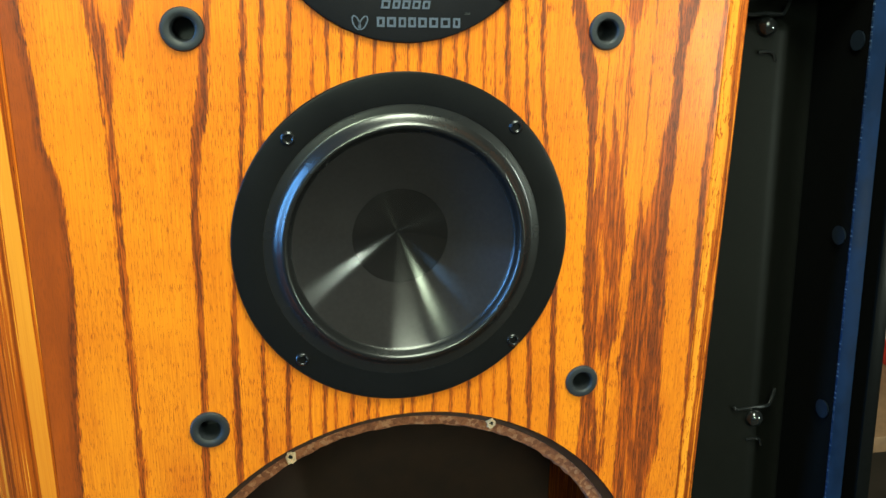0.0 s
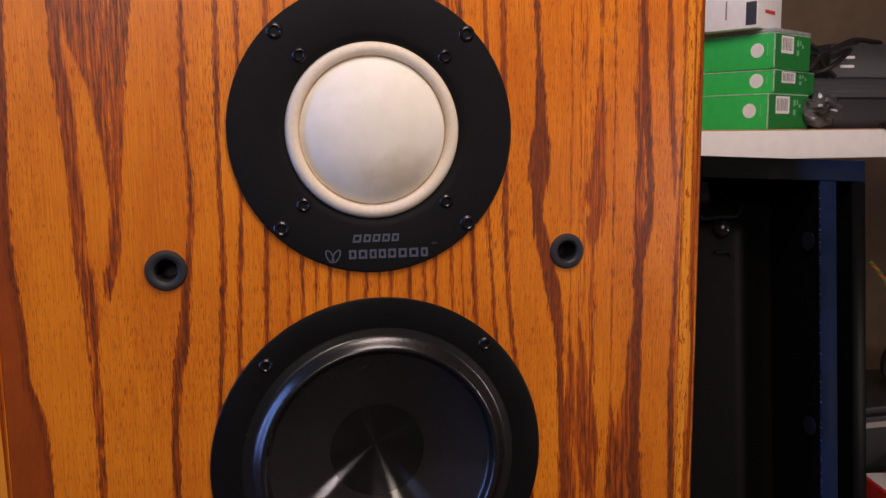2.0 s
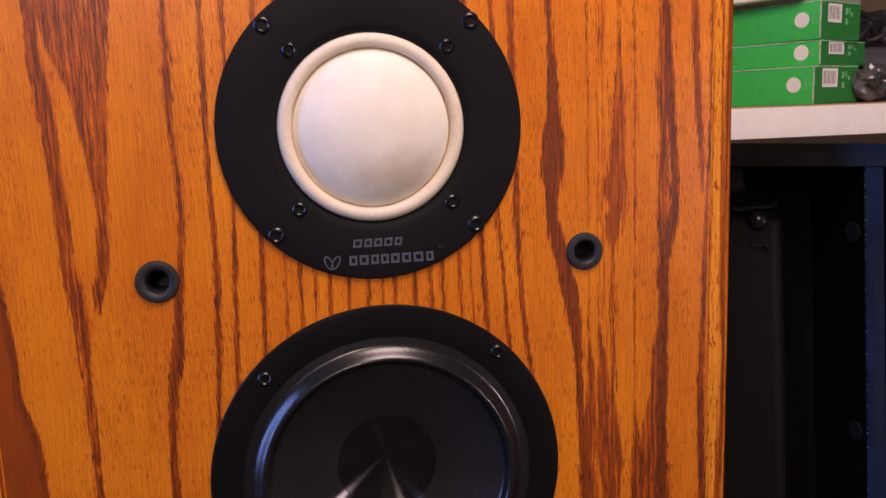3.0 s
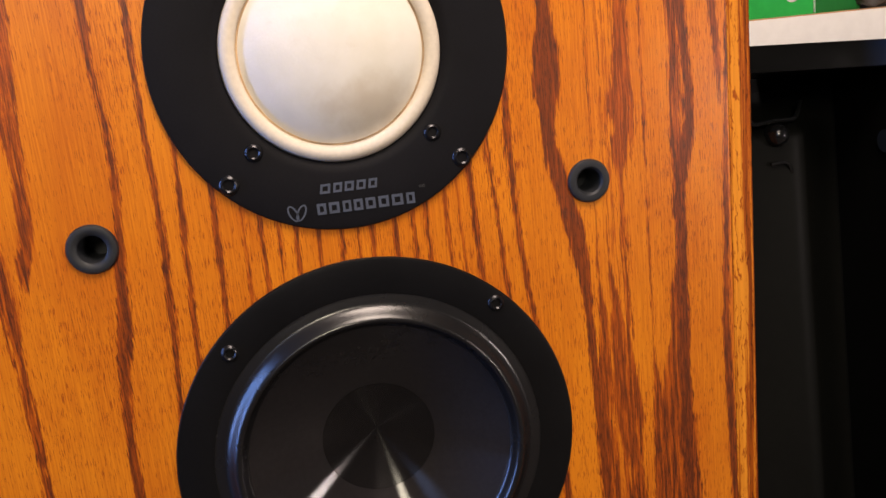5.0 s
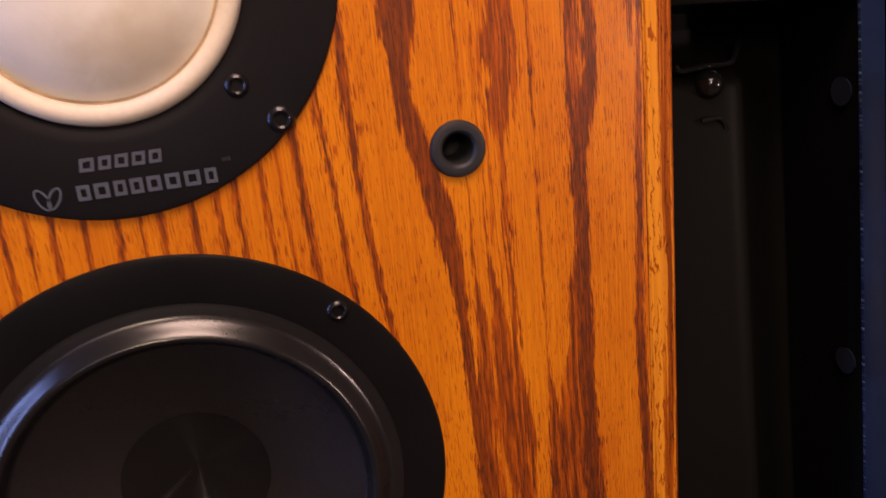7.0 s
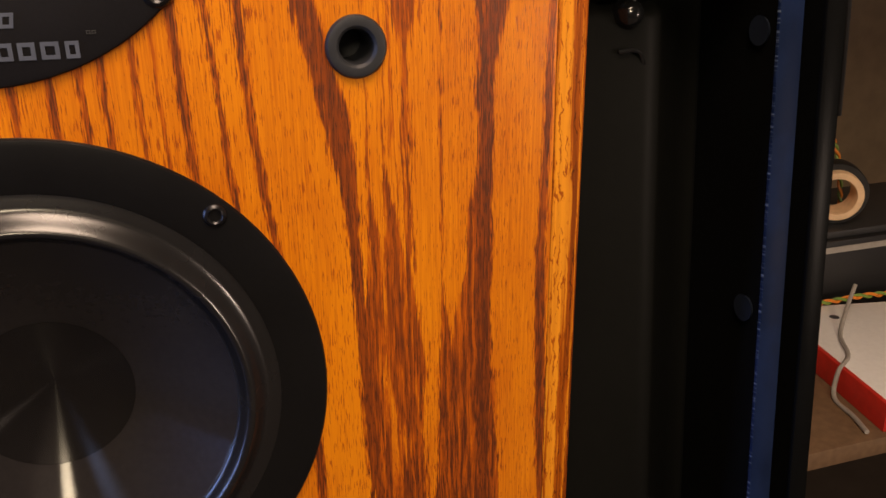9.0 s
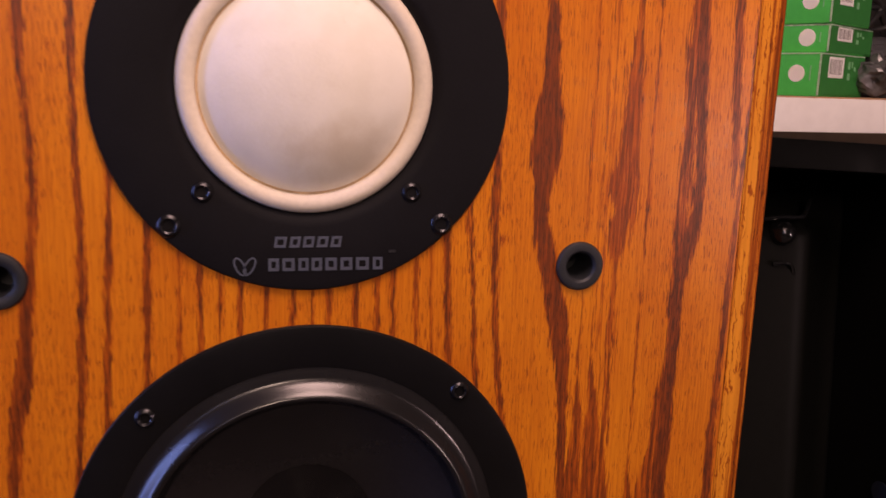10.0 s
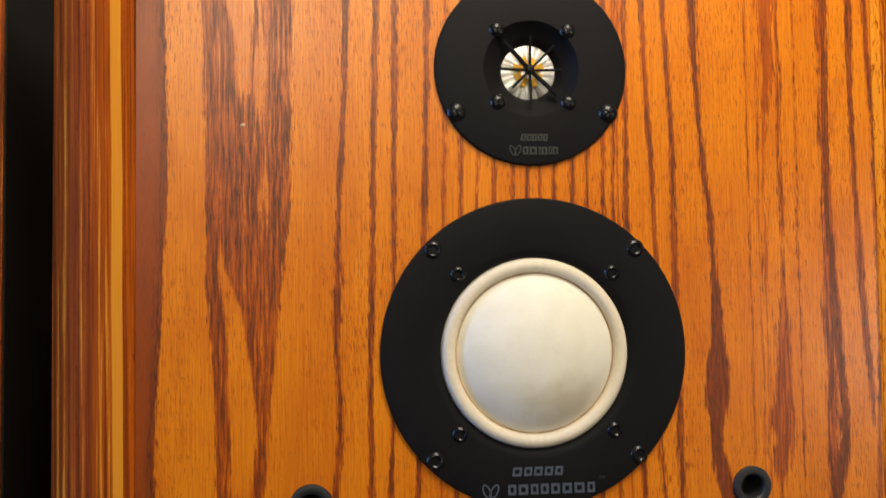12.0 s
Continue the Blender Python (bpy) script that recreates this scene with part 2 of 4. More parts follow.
    # pores: short thin dashes along the grain, crowded in patches and where the figure is dark
    crowd = g.noise(g.vec(g.mul(x, 30.0), 9.0, g.mul(z, 10.0)), 1.0, 2.0)
    open_grain = g.sub(1.0, g.mul(g.sub(band, border), 0.75))
    pore = g.mul(g.step(g.add(comb, g.add(g.mul(dark, 0.10), g.mul(crowd, 0.28))), 0.735, 0.778), open_grain)
    thread = g.noise(g.vec(g.mul(x, 1500.0), 4.0, g.mul(z, 30.0)), 1.0, 3.0, 0.6)
    broad = g.noise(g.vec(g.mul(x, 24.0), 5.0, g.mul(z, 5.0)), 1.0, 4.0)
    cloud = g.noise(g.vec(g.mul(x, 45.0), 21.0, g.mul(z, 24.0)), 1.0, 3.0)
    deep = g.add(g.mul(dark, 1.06), g.mul(pore, 0.33))
    vary = g.add(g.add(g.mul(g.sub(broad, 0.5), 0.40), g.mul(g.sub(cloud, 0.5), 0.22)), g.mul(g.mul(g.sub(thread, 0.5), 0.50), open_grain))
    tone = g.add(g.add(deep, 0.08), vary)
    g.bump(g.sub(0.0, g.step(comb, 0.50, 0.70)), 0.12, 0.0003)
    return g.finish(g.ramp(tone, OAK), g.add(0.31, g.mul(deep, 0.10)), 0.0, 0.0, 0.25, 0.60)


def oak_edge(name, pale_at, pale_half, wavy, shift, brown):
    """Edge-grained oak: many narrow lines, with one pale stripe."""
    g = Graph(name)
    p, x, y, z = g.coords()
    s = g.add(x, g.mul(y, 0.8))
    wav = g.sub(g.noise(g.vec(g.mul(s, 60.0), 0.0, g.mul(z, 26.0)), 1.0, 3.0), 0.5)
    ripple = g.sub(g.noise(g.vec(g.mul(s, 260.0), 1.0, g.mul(z, 170.0)), 1.0, 3.0), 0.5)
    fine = g.noise(g.vec(g.add(g.mul(s, 520.0), g.add(g.mul(wav, 1.6), g.mul(ripple, 0.7 * wavy))), 0.0, g.mul(z, 7.0)), 1.0, 4.0, 0.62)
    broad = g.noise(g.vec(g.add(g.mul(s, 260.0), g.mul(wav, 1.0)), 4.0, g.mul(z, 1.5)), 1.0, 2.0)
    pore = g.step(g.noise(g.vec(g.add(g.add(g.mul(s, 1300.0 - 300.0 * wavy), g.mul(z, 70.0 * wavy)), g.mul(ripple, 5.0)), 0.0, g.mul(z, 120.0)), 1.0, 2.0), 0.60 - 0.08 * wavy, 0.67 - 0.06 * wavy)
    tone = g.add(g.mul(g.step(g.add(g.mul(fine, 0.74), g.mul(broad, 0.26)), 0.40, 0.58), 0.74), brown)
    at = g.add(g.sub(x, g.mul(g.sub(z, 0.8), shift)), g.add(g.mul(wav, 0.0040 * wavy), g.mul(ripple, 0.0030 * wavy)))
    stripe = g.step(g.absv(g.sub(at, pale_at)), pale_half + 0.0006, pale_half - 0.0006)
    tone = g.add(g.mul(tone, g.sub(1.0, g.mul(stripe, 0.88))), g.mul(pore, 0.36 + 0.14 * wavy))
    g.bump(g.sub(0.0, tone), 0.25, 0.0004)
    return g.finish(g.ramp(tone, [(0.0, (0.86, 0.32, 0.025)), (0.35, (0.45, 0.092, 0.006)), (1.0, (0.105, 0.020, 0.003))]), 0.5, 0.0, 0.0, 0.25, 0.12)


def oak_side():
    """Edge-sawn oak of the rounded side: straight narrow lines round one smooth pale stripe; places are in millimetres across it."""
    g = Graph("oak_side")
    p, x, y, z = g.coords()
    slow = g.sub(g.noise(g.vec(g.mul(x, 70.0), 2.0, g.mul(z, 9.0)), 1.0, 3.0), 0.5)
    rag = g.sub(g.noise(g.vec(g.mul(x, 900.0), 7.0, g.mul(z, 75.0)), 1.0, 2.0, 0.6), 0.5)
    lean = g.add(g.add(x, g.mul(y, 0.35)), g.mul(g.sub(z, 0.93), 0.008))
    at = g.add(lean, g.mul(slow, 0.0022))
    across = g.mul(g.add(g.add(at, g.mul(rag, 0.0011)), 0.222), 25.0)
    stops = []
    for mm, tone in ((-221, 0.62), (-218.6, 0.70), (-217.4, 0.34), (-216.2, 0.66), (-215.2, 0.30), (-213.9, 0.36), (-213.1, 0.78), (-212.3, 0.34), (-211.0, 0.40), (-209.6, 0.62), (-208.0, 0.80),
                     (-207.1, 0.34), (-205.8, 0.58), (-204.2, 0.66), (-202.6, 0.44), (-200.4, 0.34), (-198.6, 0.42), (-197.4, 0.80), (-196.6, 0.40), (-194.9, 0.56), (-189.2, 0.60), (-187.6, 0.68), (-186.2, 0.50), (-185.0, 0.72), (-184.4, 0.88)):
        stops.append(((mm / 1000 + 0.222) * 25.0, (tone, tone, tone)))
    lines = g.ramp(across, stops)
    thread = g.noise(g.vec(g.mul(lean, 1500.0), 4.0, g.mul(z, 14.0)), 1.0, 3.0, 0.6)
    fade = g.noise(g.vec(g.mul(lean, 160.0), 8.0, g.mul(z, 13.0)), 1.0, 3.0)
    # the pale stripe widens towards the foot
    half = g.step(z, 0.84, 0.68, 0.0024, 0.0038)
    stripe = g.step(g.sub(half, g.absv(g.add(at, 0.1920))), -0.0003, 0.0003)
    pore = g.step(g.noise(g.vec(g.mul(lean, 1300.0), 0.0, g.mul(z, 170.0)), 1.0, 2.0), 0.60, 0.66)
    crowd = g.mul(g.step(lines, 0.42, 0.64), g.step(fade, 0.40, 0.60))
    tone = g.add(g.add(g.mul(lines, 0.80), g.mul(g.sub(thread, 0.5), 0.95)), g.add(g.mul(g.sub(fade, 0.5), 0.34), g.mul(g.mul(pore, crowd), 0.30)))
    band = g.step(g.noise(g.vec(g.add(g.mul(lean, 620.0), g.mul(rag, 0.5)), 12.0, g.mul(z, 4.0)), 1.0, 3.0, 0.65), 0.43, 0.56)
    tone = g.add(tone, g.mul(g.sub(band, 0.5), 0.34))
    calm = g.add(g.step(z, 0.76, 0.56, 0.06, 0.15), g.mul(g.sub(thread, 0.5), 0.16))
    tone = g.add(g.mul(tone, g.sub(1.0, stripe)), g.mul(calm, stripe))
    return g.finish(g.ramp(tone, [(0.0, (0.84, 0.34, 0.03)), *OAK[1:]]), 0.60, 0.0, 0.0, 0.25, 0.06)


def chipboard():
    g = Graph("chipboard")
    p = g.coords()[0]
    v = g.t.nodes.new("ShaderNodeTexVoronoi")
    v.inputs["Scale"].default_value = 420.0
    g.put(v.inputs["Vector"], p)
    chips, rough = v.outputs["Color"], g.noise(p, 700.0, 5.0)
    n = g.t.nodes.new("ShaderNodeSeparateColor")
    g.put(n.inputs[0], chips)
    f = g.add(g.mul(n.outputs[0], 0.6), g.mul(rough, 0.4))
    g.bump(f, 0.9, 0.002)
    return g.finish(g.ramp(f, [(0.1, (0.13, 0.040, 0.016)), (0.6, (0.30, 0.105, 0.042)), (1.0, (0.52, 0.27, 0.14))]), 0.85)


def grooved(name, dusty, rough):
    """Black polymer with fine turned grooves, which draw highlights out along the radius."""
    g = Graph(name)
    p = g.coords()[0]
    t = g.t.nodes.new("ShaderNodeTangent")
    t.direction_type, t.axis = "RADIAL", "Y"
    g.put(g.b.inputs["Tangent"], t.outputs[0])
    g.b.inputs["Anisotropic"].default_value = 1.0
    g.b.inputs["Anisotropic Rotation"].default_value = 0.25
    dust = g.add(g.mul(g.noise(p, 420.0, 4.0), 0.6), g.mul(g.noise(p, 40.0, 3.0), 0.4))
    clean = tuple(c * 0.8 for c in dusty)
    return g.finish(g.mix(g.step(dust, 0.3, 0.7), clean, dusty), g.add(rough, g.mul(dust, 0.04)), 0.0, 0.0, 0.2, 0.38)


def scuffed(name, border_at, blue_from, blue_to):
    """Black moulded plastic, rubbed pale in small specks along its border; a painted blue reflection sets in between
    two places.
    """
    g = Graph(name)
    p, x, y, z = g.coords()
    specks = g.step(g.noise(g.vec(g.mul(x, 900.0), 0.0, g.mul(z, 260.0)), 1.0, 3.0, 0.6), 0.72, 0.77)
    worn = g.step(g.noise(g.vec(g.mul(x, 40.0), 3.0, g.mul(z, 30.0)), 1.0, 3.0), 0.42, 0.62)
    border = g.step(x, border_at, border_at - 0.0004)
    line = g.step(g.noise(g.vec(2.0, 5.0, g.mul(z, 620.0)), 1.0, 4.0, 0.7), 0.50, 0.64, 0.0, 0.8)
    rub = g.maxi(g.mul(specks, g.mul(worn, 0.5)), g.mul(border, line))
    # the blue is reflected light mixed into the black plastic's colour
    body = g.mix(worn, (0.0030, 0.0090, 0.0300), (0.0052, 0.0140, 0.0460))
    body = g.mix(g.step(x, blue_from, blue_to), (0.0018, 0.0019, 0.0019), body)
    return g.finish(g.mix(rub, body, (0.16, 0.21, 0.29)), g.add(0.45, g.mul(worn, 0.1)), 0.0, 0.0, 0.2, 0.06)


def dome_cloth():
    """Cream coated cloth with faint creases, a brown stain low at one side and small scuffs."""
    g = Graph("cream_fabric_dome")
    p, x, y, z = g.coords()
    weave, patch = g.noise(p, 900.0, 3.0), g.noise(p, 75.0, 4.0)
    crease = g.noise(g.vec(g.mul(g.add(x, z), 60.0), g.mul(y, 40.0), g.mul(g.sub(z, x), 260.0)), 1.0, 3.0)
    dx, dz = g.sub(x, 0.0120), g.mul(g.sub(z, 0.8600), 1.7)
    reach = g.math("SQRT", g.add(g.mul(dx, dx), g.mul(dz, dz)))
    stain = g.mul(g.step(g.add(reach, g.mul(g.sub(patch, 0.5), 0.030)), 0.028, 0.004), 0.48)
    scuff = g.mul(g.step(g.noise(p, 140.0, 4.0), 0.64, 0.74), 0.10)
    tone = g.mix(g.step(patch, 0.30, 0.70), (0.80, 0.765, 0.675), (0.85, 0.815, 0.735))
    tone = g.mix(g.maxi(stain, scuff), tone, (0.56, 0.44, 0.31))
    g.bump(g.add(g.mul(weave, 0.5), crease), 0.35, 0.0004)
    return g.finish(tone, 0.6, 0.0, 0.0, 0.2, 0.35)


def pleated():
    """Crinkled silver foil with radial pleats."""
    g = Graph("silver_foil")
    p, x, y, z = g.coords()
    turn = g.math("ARCTAN2", g.sub(z, 1.0185), g.add(x, 0.0005))
    pleat = g.noise(g.vec(g.mul(turn, 5.0), 1.0, g.mul(x, 40.0)), 1.0, 3.0, 0.6)
    g.bump(pleat, 0.6, 0.001)
    return g.finish(g.mix(g.step(pleat, 0.36, 0.62), (0.30, 0.27, 0.25), (0.92, 0.90, 0.88)), 0.34, 0.55)


VENEER = oak_veneer()
SIDE = oak_side()
EDGE, EDGE_PALE = oak_edge("oak_edge", -0.1922, 0.0024, 0.05, -0.012, 0.12), oak_edge("oak_edge_pale", 0.1768, 0.0021, 0.45, 0.0, 0.08)
CHIP = chipboard()
FLANGE = plain("moulded_black_flange", (0.0085, 0.0082, 0.0098), 0.55, spec=0.10, relief=0.00008, grain=900.0, smudge=0.10)
GLOSSY = plain("black_enamel_flange", (0.0060, 0.0060, 0.0066), 0.36, spec=0.18, grain=500.0, smudge=0.10)
RUBBER = plain("black_rubber_roll", (0.009, 0.0088, 0.0095), 0.27, grain=600.0, smudge=0.05, spec=0.70)
CONE, CAP = grooved("grooved_black_polymer", (0.021, 0.0190, 0.0200), 0.135), grooved("grooved_black_cap", (0.010, 0.0092, 0.0096), 0.185)
SCREW = plain("black_screw", (0.035, 0.035, 0.038), 0.27, 0.8, grain=900.0)
SOCKET = plain("grey_black_rubber_socket", (0.015, 0.017, 0.021), 0.55, grain=700.0)
# near-black for shaded depths and for the plinths
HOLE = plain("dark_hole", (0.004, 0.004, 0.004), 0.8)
DOME = dome_cloth()
ROLL = plain("cream_foam_roll", (0.76, 0.670, 0.545), 0.7, grain=500.0, spread=0.06, relief=0.0002)
PRINT = plain("grey_print", (0.070, 0.084, 0.118), 0.5)
PRINT_DIM = plain("dim_grey_print", (0.030, 0.030, 0.032), 0.5)
SILVER = pleated()
AMBER = plain("amber_film", (0.80, 0.42, 0.03), 0.35, grain=500.0)
TRAYBLACK = plain("gloss_black_plastic", (0.0036, 0.0038, 0.0038), 0.30, grain=180.0, smudge=0.12, spec=0.03)
TRAYEDGE, TRAYLIP = scuffed("scuffed_blue_reflection_rim", 0.2791, 0.20, 0.21), scuffed("blue_reflection_plastic_lip", 0.10, 0.256, 0.284)
WHITE = plain("white_laminate", (0.88, 0.85, 0.83), 0.5, grain=60.0, spread=0.05)
PINE = plain("brown_board", (0.50, 0.28, 0.15), 0.6, grain=60.0, spread=0.25)
WALL = plain("beige_wall", (0.20, 0.175, 0.145), 0.85, grain=30.0, spread=0.06)
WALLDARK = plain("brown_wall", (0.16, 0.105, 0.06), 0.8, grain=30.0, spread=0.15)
FLOOR = plain("brown_floor", (0.075, 0.055, 0.045), 0.6, grain=20.0, spread=0.2)
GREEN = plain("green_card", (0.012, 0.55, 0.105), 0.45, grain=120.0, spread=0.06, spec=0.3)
# the card again with a darker green, for the end faces only
GREENDARK = plain("green_card_darker", (0.010, 0.23, 0.048), 0.45, grain=120.0, spread=0.06, spec=0.3)
PAPER = plain("white_paper", (0.92, 0.90, 0.89), 0.6, grain=150.0, spread=0.04)
GREYPRINT = plain("grey_barcode_print", (0.30, 0.28, 0.27), 0.6)
DARKPRINT = plain("dark_picture_print", (0.05, 0.05, 0.06), 0.45)
REDPRINT = plain("red_print", (0.65, 0.06, 0.04), 0.5)
GREYMETAL = plain("grey_metal", (0.040, 0.040, 0.042), 0.45, 0.3, grain=100.0)
CABLE = plain("black_cable", (0.012, 0.012, 0.013), 0.45)
GREYCABLE = plain("grey_cable", (0.34, 0.31, 0.28), 0.45)
FILM = plain("black_and_clear_film", (0.085, 0.085, 0.09), 0.24, grain=60.0, spread=0.98, spec=0.7)
PADGLOSS = plain("moulded_gloss_pad", (0.0046, 0.0048, 0.0042), 0.48, grain=180.0, smudge=0.06, spec=0.08)
ORANGE = plain("orange_insulation", (0.80, 0.23, 0.03), 0.45)
LIME = plain("green_insulation", (0.18, 0.30, 0.06), 0.45)
LINING = plain("dark_brown_lining", (0.022, 0.008, 0.003), 0.8, grain=60.0, spread=0.3)
RED = plain("red_card", (0.62, 0.03, 0.02), 0.45, grain=90.0)
TAPE = plain("tan_tape", (0.75, 0.50, 0.30), 0.5, grain=90.0)
REBATE = plain("stained_rebate", (0.040, 0.016, 0.008), 0.6, grain=150.0, spread=0.3)
GLINT = plain("smooth_black_plastic", (0.008, 0.0085, 0.009), 0.15, grain=300.0, smudge=0.04, spec=0.7)
PLUG = plain("blue_black_plug", (0.008, 0.012, 0.020), 0.4, grain=300.0, spec=0.3)
WORN = plain("rubbed_card_edge", (0.40, 0.62, 0.44), 0.6, grain=420.0, spread=0.5)
PALEGREEN = plain("pale_green_print", (0.16, 0.52, 0.24), 0.5)
SLEEVE = plain("silver_plastic", (0.46, 0.46, 0.47), 0.3, 0.2, grain=90.0, spread=0.3)
GLUE = plain("brown_glue", (0.50, 0.34, 0.19), 0.7, grain=120.0, spread=0.35)
TORN = plain("torn_pale_wood", (0.78, 0.55, 0.34), 0.8, grain=600.0, spread=0.25)
BROWNCARD = plain("brown_card", (0.17, 0.095, 0.05), 0.7, grain=90.0, spread=0.2)


# ---- mesh helpers ----
def finish_mesh(name, bm, material, smooth=35.0):
    bmesh.ops.recalc_face_normals(bm, faces=bm.faces)
    me = bpy.data.meshes.new(name)
    bm.to_mesh(me)
    bm.free()
    me.materials.append(material)
    if smooth:
        me.shade_smooth()
        me.set_sharp_from_angle(angle=radians(smooth))
    return me


def part(name, bm, material, parent, label="", smooth=35.0):
    ob = new(name, finish_mesh(name, bm, material, smooth))
    ob.parent = parent
    if label:
        tagged(ob, label)
    return ob


def thing(name, label, category, place=None, group="", kind=""):
    ob = tagged(new(name), label, category, group, kind)
    if place is not None:
        ob.matrix_world = place
    return ob


def structure(name, bm, material, label, category):
    return tagged(new(name, finish_mesh(name, bm, material)), label, category, kind="structure")


def box(x0, x1, y0, y1, z0, z1, bevel=0.0, segments=2, bm=None):
    out = bm or bmesh.new()
    m = Matrix.Translation(((x0 + x1) / 2, (y0 + y1) / 2, (z0 + z1) / 2)) @ Matrix.Diagonal((x1 - x0, y1 - y0, z1 - z0, 1))
    made = bmesh.ops.create_cube(out, size=1.0, matrix=m)
    if bevel:
        edges = list({e for v in made["verts"] for e in v.link_edges})
        bmesh.ops.bevel(out, geom=edges, offset=bevel, segments=segments, affect="EDGES", profile=0.6)
    return out


def lathe(profile, cx=0.0, cz=0.0, segments=96, bm=None, cap=False):
    """Turns (radius, y) points about the y axis through (cx, cz)."""
    out = bm or bmesh.new()
    rings = []
    for r, y in profile:
        if r < 1e-6:
            rings.append([out.verts.new((cx, y, cz))])
        else:
            rings.append([out.verts.new((cx + r * math.cos(2 * math.pi * k / segments), y, cz + r * math.sin(2 * math.pi * k / segments))) for k in range(segments)])
    for a, b in zip(rings, rings[1:]):
        for k in range(segments):
            j = (k + 1) % segments
            if len(a) == 1 and len(b) > 1:
                out.faces.new((a[0], b[k], b[j]))
            elif len(b) == 1 and len(a) > 1:
                out.faces.new((a[k], a[j], b[0]))
            elif len(a) > 1:
                out.faces.new((a[k], a[j], b[j], b[k]))
    return out


def arc(r0, r1, y0, rise, steps=10):
    """Half a roll between two radii, bulging towards -y."""
    return [(r0 + (r1 - r0) * (1 - math.cos(math.pi * k / steps)) / 2, y0 - rise * math.sin(math.pi * k / steps)) for k in range(steps + 1)]


def roll(r0, r1, y0, rise, steps):
    """A roll whose crest lies nearer to its inner edge."""
    return [(r0 + (r1 - r0) * k / steps, y0 - rise * math.sin(math.pi * (k / steps) ** 1.9)) for k in range(steps + 1)]


def extrude_plan(plan, z0, z1, closed=True):
    bm = bmesh.new()
    low, high = [bm.verts.new((x, y, z0)) for x, y in plan], [bm.verts.new((x, y, z1)) for x, y in plan]
    n = len(plan)
    for k in range(n if closed else n - 1):
        bm.faces.new((low[k], low[(k + 1) % n], high[(k + 1) % n], high[k]))
    if closed:
        bm.faces.new(low)
        bm.faces.new(high)
    return bm


def tube(points, radius, sides=8):
    bm = bmesh.new()
    pts = [Vector(p) for p in points]
    rings, up = [], Vector((0.13, 0.97, 0.2)).normalized()
    for k, p in enumerate(pts):
        way = (pts[min(k + 1, len(pts) - 1)] - pts[max(k - 1, 0)]).normalized()
        a = way.cross(up).normalized()
        b = way.cross(a).normalized()
        rings.append([bm.verts.new(p + radius * (math.cos(2 * math.pi * j / sides) * a + math.sin(2 * math.pi * j / sides) * b)) for j in range(sides)])
    for a, b in zip(rings, rings[1:]):
        for j in range(sides):
            bm.faces.new((a[j], a[(j + 1) % sides], b[(j + 1) % sides], b[j]))
    bm.faces.new(rings[0])
    bm.faces.new(rings[-1])
    return bm


def smooth_path(points, steps=10):
    pts = [Vector(p) for p in points]
    pts = [2 * pts[0] - pts[1], *pts, 2 * pts[-1] - pts[-2]]
    out = []
    for a, b, c, d in zip(pts, pts[1:], pts[2:], pts[3:]):
        for k in range(steps):
            t = k / steps
            out.append(0.5 * ((2 * b) + (c - a) * t + (2 * a - 5 * b + 4 * c - d) * t * t + (3 * b - a - 3 * c + d) * t ** 3))
    return [*out, pts[-2]]


# ---- room ----
X0, X1, Y0, Y1, H = -2.0, 2.2, -2.6, 0.95, 2.4
structure("floor", box(X0 - 0.1, X1 + 0.1, Y0 - 0.1, Y1 + 0.1, -0.1, 0.0), FLOOR, "brown wooden floor of the room", "floor")
structure("ceiling", box(X0 - 0.1, X1 + 0.1, Y0 - 0.1, Y1 + 0.1, H, H + 0.1), WALL, "pale plain ceiling over the room", "ceiling")
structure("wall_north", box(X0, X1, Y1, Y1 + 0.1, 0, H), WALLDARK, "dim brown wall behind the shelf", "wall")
south = bmesh.new()
for a, b, c, d in ((X0, -1.56, 0, H), (-1.08, -0.62, 0, H), (-0.32, X1, 0, H), (-1.56, -1.08, 0, 1.24), (-1.56, -1.08, 1.92, H), (-0.62, -0.32, 0, 1.64), (-0.62, -0.32, 2.36, H)):
    box(a, b, Y0 - 0.1, Y0, c, d, bm=south)
structure("wall_south", south, WALL, "plain beige wall with two window openings", "wall")
west = bmesh.new()
for a, b, c, d in ((Y0, -0.56, 0, H), (-0.16, Y1, 0, H), (-0.56, -0.16, 0, 0.30), (-0.56, -0.16, 1.95, H)):
    box(X0 - 0.1, X0, a, b, c, d, bm=west)
structure("wall_west", west, WALL, "plain beige wall with a window opening", "wall")
structure("wall_east", box(X1, X1 + 0.1, Y0, Y1, 0, H), WALL, "plain beige wall", "wall")

# ---- speaker ----
RX = 0.1860
TOP = 1.10
DEPTH = 0.222
MID, DOMEZ, EMIT, WOOF = (0.0, 0.7065), (-0.0005, 0.8830), (-0.0005, 1.0185), (0.005, 0.456)
SOCKETS = [(-0.1058, 0.8150, 0.0102), (0.1052, 0.8165, 0.0097), (-0.1055, 0.6070, 0.0104), (0.1050, 0.6185, 0.0098)]
# plan of the left side: it rounds away from the front
LEFT = [(-0.1842, 0.0), (-0.1950, 0.0012), (-0.2040, 0.0042), (-0.2130, 0.0095), (-0.2205, 0.0165), (-0.2268, 0.0250), (-0.2325, 0.0360)]

speaker = thing("loudspeaker", "tall oak loudspeaker with three black drivers and an empty woofer opening", "loudspeaker")


